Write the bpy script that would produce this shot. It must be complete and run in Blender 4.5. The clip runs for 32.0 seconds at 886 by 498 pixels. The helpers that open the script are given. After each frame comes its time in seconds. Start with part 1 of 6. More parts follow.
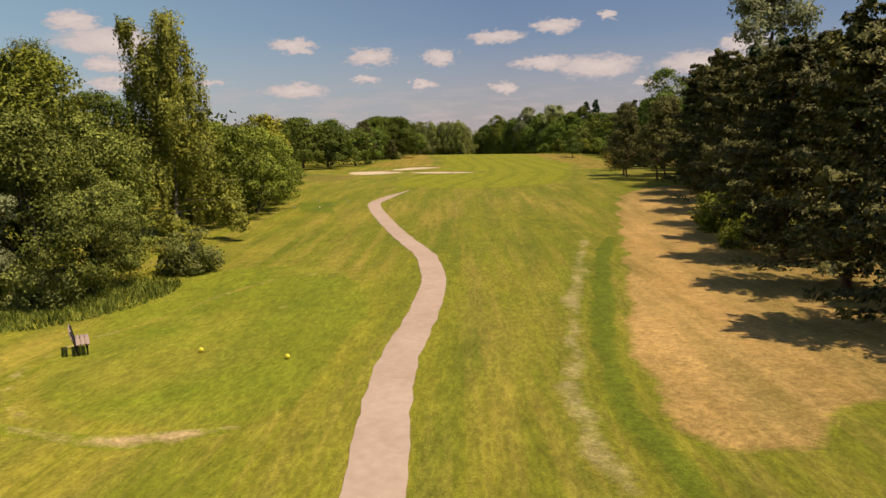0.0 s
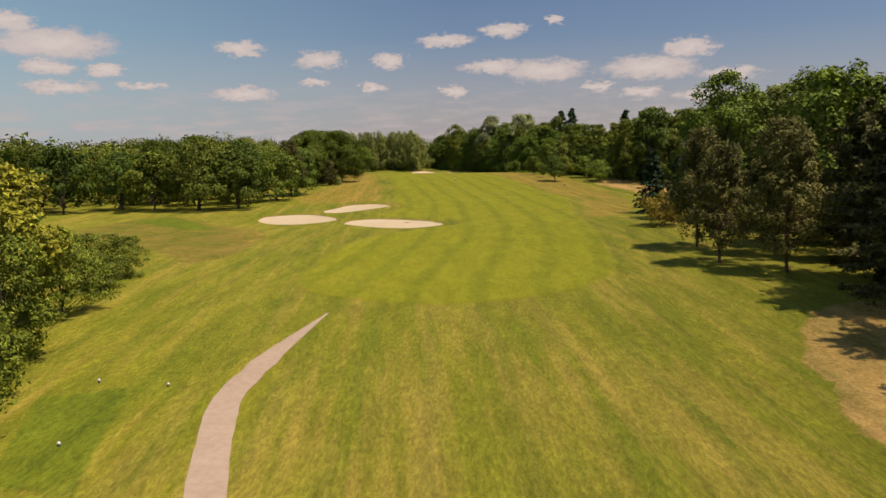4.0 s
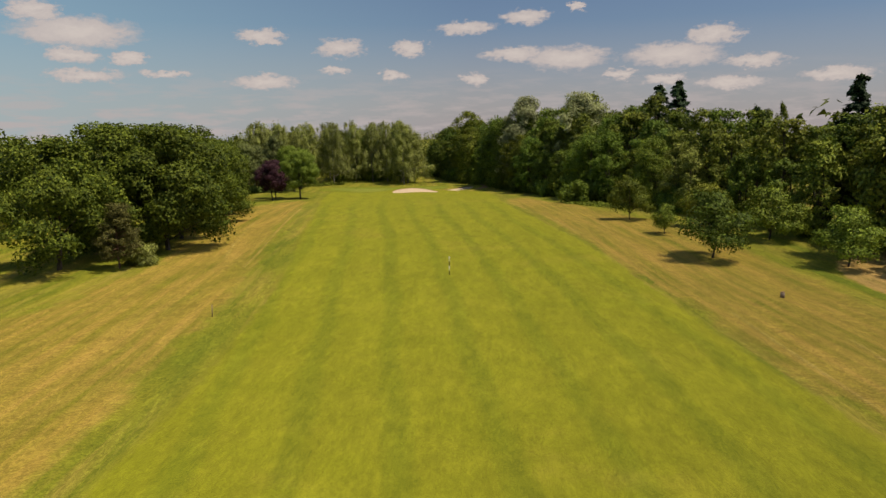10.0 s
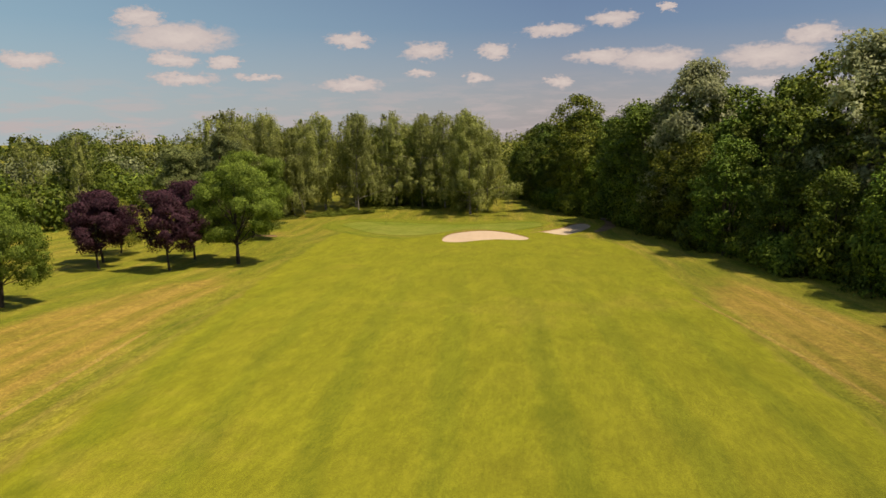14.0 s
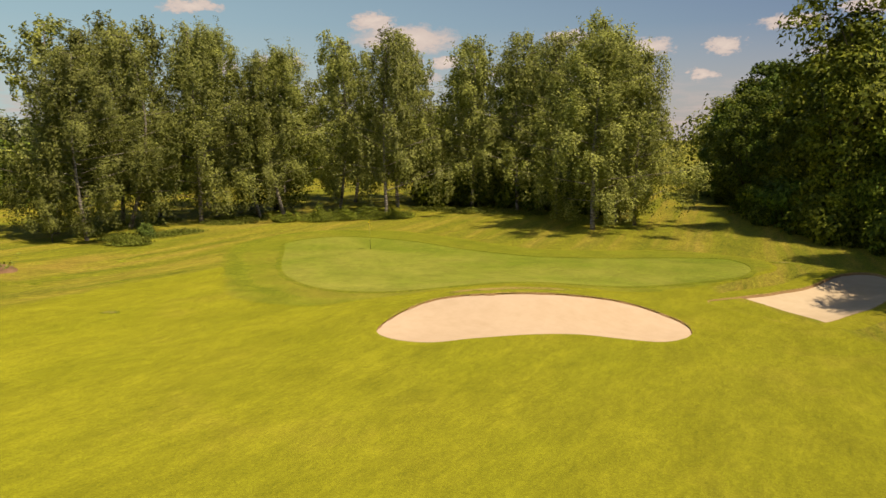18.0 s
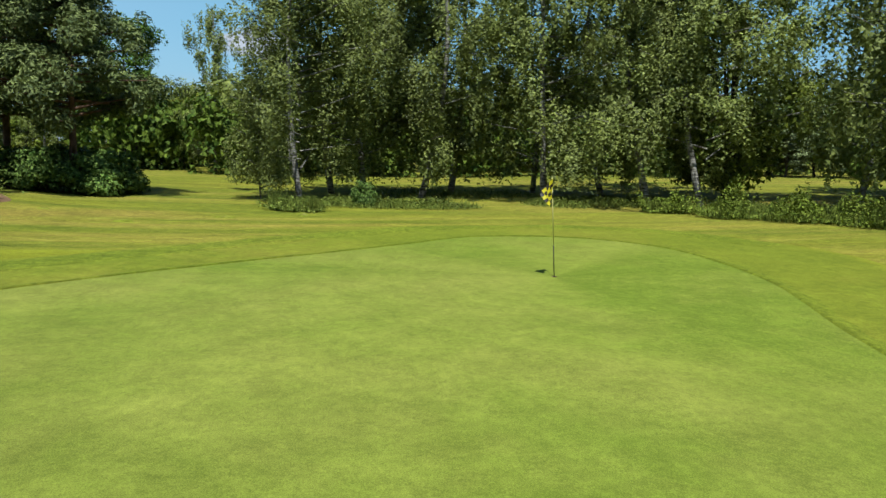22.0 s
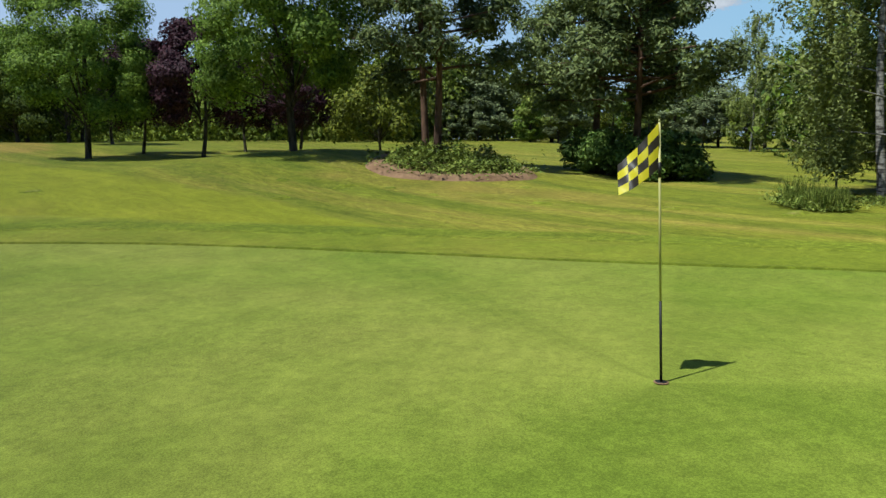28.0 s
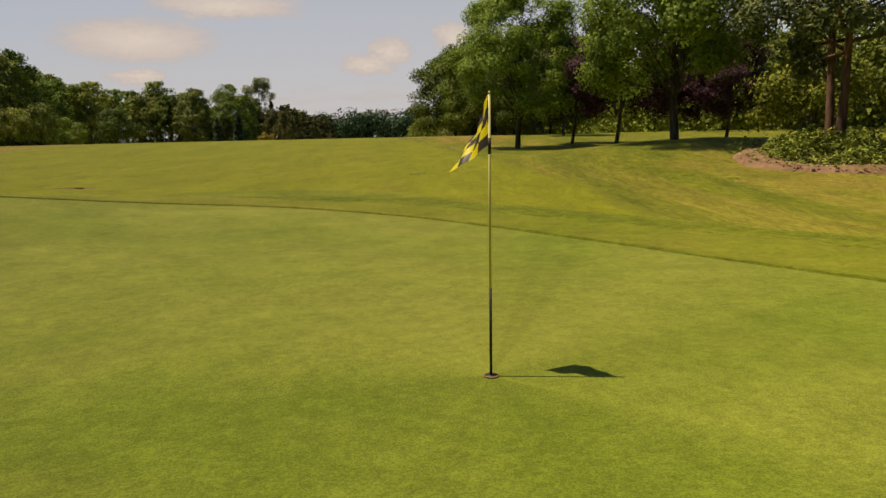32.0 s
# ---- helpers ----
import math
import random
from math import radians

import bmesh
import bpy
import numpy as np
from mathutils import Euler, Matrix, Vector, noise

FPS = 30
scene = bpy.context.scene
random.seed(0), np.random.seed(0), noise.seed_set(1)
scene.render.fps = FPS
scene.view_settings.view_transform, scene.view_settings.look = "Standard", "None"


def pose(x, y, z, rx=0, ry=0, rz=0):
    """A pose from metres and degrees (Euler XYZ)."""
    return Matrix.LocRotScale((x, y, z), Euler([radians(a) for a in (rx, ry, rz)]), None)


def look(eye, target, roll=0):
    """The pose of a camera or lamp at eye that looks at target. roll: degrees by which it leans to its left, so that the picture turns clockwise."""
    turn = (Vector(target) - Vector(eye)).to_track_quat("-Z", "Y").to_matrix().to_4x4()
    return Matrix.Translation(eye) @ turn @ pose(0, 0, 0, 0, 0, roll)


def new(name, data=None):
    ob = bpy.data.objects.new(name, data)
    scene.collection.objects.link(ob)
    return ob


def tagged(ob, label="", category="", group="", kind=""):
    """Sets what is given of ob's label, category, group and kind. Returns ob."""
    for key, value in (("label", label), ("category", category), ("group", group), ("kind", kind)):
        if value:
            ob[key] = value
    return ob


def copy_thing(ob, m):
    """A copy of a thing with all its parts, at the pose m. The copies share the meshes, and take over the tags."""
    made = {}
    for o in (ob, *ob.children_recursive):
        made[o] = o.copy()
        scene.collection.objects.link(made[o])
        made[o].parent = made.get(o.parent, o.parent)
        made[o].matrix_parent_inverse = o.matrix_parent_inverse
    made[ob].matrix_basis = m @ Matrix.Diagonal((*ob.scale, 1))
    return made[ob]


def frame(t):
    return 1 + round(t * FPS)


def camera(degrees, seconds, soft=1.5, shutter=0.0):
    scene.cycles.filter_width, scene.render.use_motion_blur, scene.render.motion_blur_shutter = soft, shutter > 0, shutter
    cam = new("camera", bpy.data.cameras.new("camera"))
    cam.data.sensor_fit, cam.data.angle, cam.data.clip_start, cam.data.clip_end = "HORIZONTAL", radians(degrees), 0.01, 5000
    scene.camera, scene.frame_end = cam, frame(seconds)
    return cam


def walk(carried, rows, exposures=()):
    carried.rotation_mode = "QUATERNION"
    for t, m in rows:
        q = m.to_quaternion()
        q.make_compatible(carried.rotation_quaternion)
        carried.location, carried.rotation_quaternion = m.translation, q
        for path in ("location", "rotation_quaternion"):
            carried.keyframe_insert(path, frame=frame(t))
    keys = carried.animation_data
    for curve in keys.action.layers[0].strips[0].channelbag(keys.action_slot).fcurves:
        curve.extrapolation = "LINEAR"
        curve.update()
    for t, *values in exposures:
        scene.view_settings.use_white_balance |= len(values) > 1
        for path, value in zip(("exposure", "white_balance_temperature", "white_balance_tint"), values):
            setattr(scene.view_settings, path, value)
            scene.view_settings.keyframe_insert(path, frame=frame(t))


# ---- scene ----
from mathutils import geometry

cam = camera(63.5, 32.0, soft=1.5)
PATH = [
    (0, (31.69, -348.77, 6.037), (31.525, -346.798, 5.747), -0.7),
    (0.5, (30.82, -344.044, 6.508), (30.671, -342.069, 6.224), -0.8),
    (1, (30.114, -339.148, 7.247), (29.981, -337.173, 6.96), -0.9),
    (1.5, (29.54, -333.898, 7.816), (29.421, -331.922, 7.533), -1.1),
    (2, (29.032, -328.416, 8.375), (28.929, -326.438, 8.094), -1.1),
    (2.5, (28.484, -322.498, 8.808), (28.4, -320.519, 8.529), -1.0),
    (3, (28.111, -315.946, 9.553), (28.045, -313.968, 9.268), -1.0),
    (3.5, (27.857, -309.12, 10.043), (27.811, -307.141, 9.761), -0.9),
    (5.5, (27.958, -276.689, 12.387), (27.944, -274.71, 12.094), -1.0),
    (6, (28.44, -267.265, 12.904), (28.426, -265.288, 12.604), -0.9),
    (6.5, (28.754, -257.435, 13.088), (28.745, -255.458, 12.785), -0.7),
    (7, (29.244, -247.199, 13.131), (29.237, -245.222, 12.825), -0.7),
    (7.5, (29.681, -237.365, 13.114), (29.675, -235.389, 12.807), -0.7),
    (8, (30.004, -227.383, 13.119), (29.988, -225.407, 12.811), -0.7),
    (8.5, (30.2, -217.563, 13.322), (30.172, -215.588, 13.012), -0.7),
    (9, (30.542, -207.418, 13.487), (30.497, -205.443, 13.176), -0.7),
    (9.5, (30.62, -197.382, 13.54), (30.557, -195.408, 13.228), -0.8),
    (10, (30.612, -186.762, 13.636), (30.526, -184.788, 13.322), -0.8),
    (10.5, (30.517, -176.476, 13.689), (30.407, -174.505, 13.373), -0.8),
    (11, (30.411, -165.982, 13.678), (30.255, -164.013, 13.363), -1.0),
    (11.5, (30.197, -156.187, 14.064), (29.994, -154.223, 13.743), -1.2),
    (12, (29.981, -145.687, 13.789), (29.746, -143.727, 13.471), -1.3),
    (12.5, (29.292, -135.239, 13.4), (29.035, -133.28, 13.089), -1.2),
    (13, (28.054, -125.153, 13.243), (27.78, -123.196, 12.935), -1.0),
    (13.5, (26.835, -115.641, 13.218), (26.542, -113.687, 12.911), -0.6),
    (15.5, (22.225, -77.517, 11.38), (21.859, -75.572, 11.087), -0.6),
    (16, (22.076, -69.852, 10.776), (21.662, -67.917, 10.483), -0.4),
    (16.5, (22.803, -62.238, 9.876), (22.301, -60.325, 9.58), -0.3),
    (17, (23.426, -54.898, 8.934), (22.843, -53.007, 8.641), -0.1),
    (17.5, (24.348, -47.818, 8.066), (23.654, -45.966, 7.77), 0.1),
    (18, (25.084, -40.956, 7.486), (24.229, -39.175, 7.178), 0.2),
    (18.5, (25.38, -34.429, 6.729), (24.343, -32.747, 6.418), 0.3),
    (19, (24.941, -27.974, 6.033), (23.713, -26.428, 5.714), 0.4),
    (19.5, (23.649, -22.307, 5.27), (22.255, -20.909, 4.951), 0.4),
    (20, (21.837, -17.37, 4.818), (20.292, -16.143, 4.493), 0.4),
    (20.5, (19.967, -13.059, 4.138), (18.272, -12.045, 3.828), 0.5),
    (21, (18.037, -9.422, 3.601), (16.221, -8.639, 3.302), 0.6),
    (21.5, (16.113, -6.9, 3.12), (14.213, -6.346, 2.832), 0.8),
    (22, (14.447, -4.966, 2.733), (12.497, -4.623, 2.449), 1.0),
    (22.5, (12.951, -3.546, 2.422), (10.976, -3.411, 2.142), 1.2),
    (23, (11.679, -2.524, 2.275), (9.7, -2.58, 1.994), 1.3),
    (23.5, (10.618, -1.708, 2.173), (8.651, -1.933, 1.891), 1.4),
    (24, (9.685, -0.956, 2.131), (7.744, -1.345, 1.845), 1.4),
    (24.5, (8.947, -0.325, 2.08), (7.043, -0.865, 1.793), 1.2),
    (26.5, (6.332, 1.954, 2.079), (4.735, 0.789, 1.776), -0.5),
    (27, (5.946, 2.441, 2.091), (4.458, 1.139, 1.787), -0.5),
    (27.5, (5.446, 2.913, 2.061), (4.084, 1.48, 1.757), -0.5),
    (28, (4.907, 3.299, 2.002), (3.675, 1.754, 1.699), -0.5),
    (28.5, (4.375, 3.667, 1.969), (3.282, 2.02, 1.665), -0.6),
    (29, (3.784, 4.013, 1.917), (2.847, 2.272, 1.614), -0.5),
    (29.5, (3.254, 4.385, 1.922), (2.472, 2.57, 1.618), -0.8),
    (30, (2.607, 4.535, 1.845), (1.977, 2.662, 1.542), -1.1),
    (30.5, (1.972, 4.674, 1.774), (1.505, 2.753, 1.471), -1.0),
    (31, (1.358, 4.999, 1.805), (1.053, 3.046, 1.499), -1.1),
    (31.5, (0.82, 5.17, 1.805), (0.661, 3.2, 1.499), -1.1),
    (32, (0.384, 5.242, 1.808), (0.369, 3.265, 1.503), -1.3),
]
EXPOSURE = [(0, 0.05, 8000, 19), (3.2, 0.0, 7900, 18), (4.5, -0.05, 7800, 16), (6, -0.1, 7900, 17), (7, -0.18, 7900, 17), (8, -0.25, 7700, 14), (9, -0.17, 7700, 12), (12, -0.08, 7900, 16), (13.3, -0.06, 7900, 16), (15.2, 0.08, 8000, 18), (17, 0.1, 8200, 18),
            (18, 0.12, 8700, 17), (19, -0.08, 8200, 15), (19.5, -0.1, 7900, 13), (20, -0.25, 6500, 8), (20.4, 0.13, 5850, 1), (26.5, 0.1, 5750, 1), (28.2, 0.12, 5750, 0), (29, 0.08, 5850, 0), (30, 0.07, 6900, 5), (31, 0.0, 8100, 11), (32, 0.0, 8500, 12)]
walk(cam, [(t, look(eye, target, roll)) for t, eye, target, roll in PATH], EXPOSURE)

# ---- sun and sky ----
SUN_WAY = Vector((0.98, -0.22, 2.15)).normalized()
sun = new("sun", bpy.data.lights.new("sun", "SUN"))
sun.data.energy, sun.data.angle, sun.data.color = 4.6, radians(0.6), (1.0, 0.95, 0.86)
sun.matrix_world = look((0, 0, 60), Vector((0, 0, 60)) - SUN_WAY)

# clouds: azimuth to the left of +y, elevation, half width and half height, in degrees
CLOUDS_NORTH = [(31.1, 8.7, 1.8, 0.8), (28.6, 7.4, 4.3, 1.1), (28.9, 5.8, 1.8, 0.6), (25.4, 5.7, 1.3, 0.5), (28.3, 4.5, 2.5, 0.5),
                (22.9, 4.7, 1.7, 0.3), (16.0, 7.5, 2.1, 0.5), (10.1, 6.7, 2.0, 0.7), (4.9, 6.6, 1.4, 0.6), (10.5, 5.1, 1.3, 0.3),
                (0.6, 8.1, 2.3, 0.5), (-4.2, 8.8, 2.0, 0.6), (-7.9, 9.4, 0.8, 0.3), (16.0, 4.2, 2.7, 0.6), (6.2, 4.6, 1.0, 0.5),
                (-3.1, 6.1, 2.7, 0.6), (-7.4, 5.7, 3.4, 0.9), (-0.1, 4.3, 1.2, 0.5), (-15.1, 5.7, 3.8, 0.9), (-17.8, 7.0, 2.1, 0.7)]
CLOUDS_ROUND = [(-11.2, 4.4, 1.3, 0.4), (-14.6, 3.9, 1.8, 0.5), (-20.6, 5.0, 2.3, 0.5), (-19.1, 3.5, 2.7, 0.5), (-25.9, 3.8, 2.5, 0.5),
                (38.3, 5.5, 2.1, 0.6), (42.5, 5.2, 1.1, 0.7), (44.5, 9.3, 2.3, 0.5), (-158.3, 7.4, 5.9, 1.6), (-164.6, 10.0, 5.9, 1.0),
                (-176.7, 6.7, 1.8, 1.1), (-174.9, 5.8, 2.5, 0.8), (178.5, 7.8, 1.9, 1.0), (-158.1, 4.9, 2.3, 0.5), (121.1, 9.5, 1.8, 0.5),
                (106.3, 7.9, 2.0, 0.5), (94.5, 7.4, 3.2, 1.1)]


class Nodes:
    """A short way to write node trees."""

    def __init__(self, tree):
        self.tree = tree
        tree.nodes.clear()

    def add(self, kind, *inputs, out=0, **settings):
        node = self.tree.nodes.new(kind)
        for key, value in settings.items():
            if key == "operation":
                node.operation = value
            elif key == "blend_type":
                node.blend_type = value
            elif key == "data_type":
                node.data_type = value
        for n, value in enumerate(inputs):
            if value is None:
                continue
            if isinstance(value, bpy.types.NodeSocket):
                self.tree.links.new(value, node.inputs[n])
            else:
                node.inputs[n].default_value = value
        return node.outputs[out]

    def math(self, operation, a, b=0.0, c=0.0):
        return self.add("ShaderNodeMath", a, b, c, operation=operation)

    def vec(self, operation, a, b=(0, 0, 0), out=0):
        return self.add("ShaderNodeVectorMath", a, b, operation=operation, out=out)

    def link(self, a, b):
        self.tree.links.new(a, b)

    def noise(self, vector, scale, detail=3.0, rough=0.55, out=0):
        node = self.tree.nodes.new("ShaderNodeTexNoise")
        self.link(vector, node.inputs["Vector"])
        node.inputs["Scale"].default_value, node.inputs["Detail"].default_value, node.inputs["Roughness"].default_value = scale, detail, rough
        return node.outputs[out]

    def ramp(self, value, *stops):
        node = self.tree.nodes.new("ShaderNodeValToRGB")
        self.link(value, node.inputs[0])
        while len(node.color_ramp.elements) < len(stops):
            node.color_ramp.elements.new(0.5)
        for element, (place, colour) in zip(node.color_ramp.elements, stops):
            element.position = place
            element.color = (*colour, 1) if isinstance(colour, tuple) else (colour, colour, colour, 1)
        return node.outputs[0]

    def mix(self, factor, a, b):
        node = self.tree.nodes.new("ShaderNodeMix")
        node.data_type = "RGBA"
        for n, value in ((0, factor), (6, a), (7, b)):
            if isinstance(value, bpy.types.NodeSocket):
                self.link(value, node.inputs[n])
            else:
                node.inputs[n].default_value = (*value, 1) if isinstance(value, tuple) else value
        return node.outputs[2]


world = bpy.data.worlds.new("sky")
scene.world = world
world.use_nodes = True
w = Nodes(world.node_tree)
sky = world.node_tree.nodes.new("ShaderNodeTexSky")
sky.sky_type, sky.sun_disc = "NISHITA", False
sky.sun_elevation, sky.sun_rotation = math.asin(SUN_WAY.z), math.atan2(SUN_WAY.x, SUN_WAY.y)
sky.air_density, sky.dust_density, sky.ozone_density = 1.0, 0.7, 3.0
way = w.add("ShaderNodeTexCoord")
split = world.node_tree.nodes.new("ShaderNodeSeparateXYZ")
w.link(way, split.inputs[0])
flat = w.math("MULTIPLY", split.outputs[0], -1.0)
azimuth = w.math("MULTIPLY", w.math("ARCTAN2", flat, split.outputs[1]), 57.2958)
height_up = w.math("MULTIPLY", w.math("ARCSINE", split.outputs[2]), 57.2958)
both = world.node_tree.nodes.new("ShaderNodeCombineXYZ")
w.link(azimuth, both.inputs[0])
w.link(height_up, both.inputs[1])
billow = w.noise(w.vec("MULTIPLY", both.outputs[0], (1.0, 2.2, 1.0)), 0.75, 5.0, 0.6, out=1)
fine = w.noise(w.vec("MULTIPLY", both.outputs[0], (1.0, 1.8, 1.0)), 2.6, 3.0, 0.6, out=1)
shift = w.vec("MULTIPLY", w.vec("SUBTRACT", billow, (0.5, 0.5, 0.5)), (3.4, 1.15, 0))
shift = w.vec("ADD", shift, w.vec("MULTIPLY", w.vec("SUBTRACT", fine, (0.5, 0.5, 0.5)), (1.5, 0.6, 0)))
spot = w.vec("ADD", both.outputs[0], shift)
near = None
for a, e, half_w, half_h in CLOUDS_NORTH + CLOUDS_ROUND:
    off = w.vec("MULTIPLY", w.vec("SUBTRACT", spot, (a, e, 0)), (1 / (half_w * 1.05), 1 / (half_h * 1.15), 0))
    far = w.vec("LENGTH", off, out=1)
    near = far if near is None else w.math("MINIMUM", near, far)
puffs = w.ramp(near, (0.62, 1.0), (1.12, 0.0))
# a low veil of small, distant clouds towards the horizon
low = w.noise(w.vec("MULTIPLY", both.outputs[0], (0.33, 1.7, 1.0)), 0.8, 4.0, 0.6)
low = w.ramp(low, (0.46, 0.0), (0.62, 1.0))
band = w.ramp(w.math("DIVIDE", height_up, 10.0), (0.08, 1.0), (0.52, 0.0))
veil = w.math("MULTIPLY", w.math("MULTIPLY", low, band), 0.85)
cover = w.math("MAXIMUM", w.math("MULTIPLY", puffs, 0.92), veil)
haze = w.ramp(w.math("DIVIDE", height_up, 12.0), (0.0, 0.75), (0.7, 0.0))
deep = w.vec("MULTIPLY", sky.outputs[0], (0.86, 1.0, 1.22))
south = w.math("MULTIPLY", w.math("MAXIMUM", w.math("MULTIPLY", split.outputs[1], -1.0), 0.0), 0.65)
west = w.math("MULTIPLY", w.math("MAXIMUM", flat, 0.0), 0.52)
low_sky = w.ramp(w.math("DIVIDE", height_up, 45.0), (0.2, 1.0), (1.0, 0.0))
air = w.mix(haze, deep, (6.0, 5.75, 6.9))
air = w.mix(w.math("MULTIPLY", west, low_sky), air, (5.4, 10.4, 12.6))
air = w.mix(w.math("MULTIPLY", south, low_sky), air, (8.4, 9.3, 11.6))
shade = w.mix(w.ramp(near, (0.1, 1.0), (1.1, 0.0)), (7.0, 6.8, 7.6), (9.4, 9.1, 9.5))
ground_half = w.ramp(w.math("ADD", height_up, 0.5), (0.0, 0.0), (0.5, 1.0))
colour = w.mix(w.math("MULTIPLY", cover, ground_half), air, shade)
back = world.node_tree.nodes.new("ShaderNodeBackground")
w.link(colour, back.inputs[0])
back.inputs[1].default_value = 0.066
out = world.node_tree.nodes.new("ShaderNodeOutputWorld")
w.link(back.outputs[0], out.inputs[0])


# ---- materials ----
def material(name):
    m = bpy.data.materials.new(name)
    m.use_nodes = True
    return m, Nodes(m.node_tree)


def finish(m, n, colour, rough=0.8, bump=None, strength=0.3, distance=0.05, through_light=None, specular=0.3, metal=0.0, pile=0.0):
    shader = n.tree.nodes.new("ShaderNodeBsdfPrincipled")
    if isinstance(colour, bpy.types.NodeSocket):
        n.link(colour, shader.inputs["Base Color"])
    else:
        shader.inputs["Base Color"].default_value = (*colour, 1)
    shader.inputs["Roughness"].default_value = rough
    shader.inputs["Metallic"].default_value = metal
    shader.inputs["Diffuse Roughness"].default_value = pile
    shader.inputs["Specular IOR Level"].default_value = specular
    if bump is not None:
        b = n.tree.nodes.new("ShaderNodeBump")
        b.inputs["Strength"].default_value, b.inputs["Distance"].default_value = strength, distance
        n.link(bump, b.inputs["Height"])
        n.link(b.outputs[0], shader.inputs["Normal"])
    result = shader.outputs[0]
    if through_light:
        t = n.tree.nodes.new("ShaderNodeBsdfTranslucent")
        n.link(colour, t.inputs[0])
        mix = n.tree.nodes.new("ShaderNodeMixShader")
        mix.inputs[0].default_value = through_light
        n.link(result, mix.inputs[1])
        n.link(t.outputs[0], mix.inputs[2])
        result = mix.outputs[0]
    o = n.tree.nodes.new("ShaderNodeOutputMaterial")
    n.link(result, o.inputs[0])
    return m


def grass_colour(n, geo, green, pale, straw, dry, streak):
    """Two greens and straw at several scales, with combed streaks along y."""
    wide = n.noise(geo, 0.045, 4, 0.6)
    patch = n.noise(n.vec("MULTIPLY", geo, (1.6, 0.3, 1.0)) if streak else geo, 0.22, 5, 0.65)
    c = n.mix(n.ramp(patch, (0.32, 0.0), (0.7, 1.0)), green, pale)
    dryness = n.math("ADD", n.math("MULTIPLY", wide, 0.55), n.math("MULTIPLY", patch, 0.45))
    if streak:
        lean = n.tree.nodes.new("ShaderNodeVectorRotate")
        lean.rotation_type = "Z_AXIS"
        lean.inputs["Angle"].default_value = -0.08
        n.link(geo, lean.inputs["Vector"])
        comb = n.noise(n.vec("MULTIPLY", lean.outputs[0], (0.9, 0.03, 1.0)), 1.0, 5, 0.7)
        dryness = n.math("ADD", n.math("MULTIPLY", dryness, 1 - streak), n.math("MULTIPLY", comb, streak))
    return n.mix(n.math("MULTIPLY", n.ramp(dryness, (0.60 - dry * 0.4, 0.0), (0.78 - dry * 0.28, 1.0)), 0.85), c, straw)


# the middle of the hole, x along y, as a cubic
HOLE_LINE = [float(k) for k in np.polyfit([-235, -200, -181, -150, -113, -105, -85.5, -63, -45], [33, 34.5, 35, 31.8, 26.8, 25.7, 23.0, 20.3, 17.8], 3)]


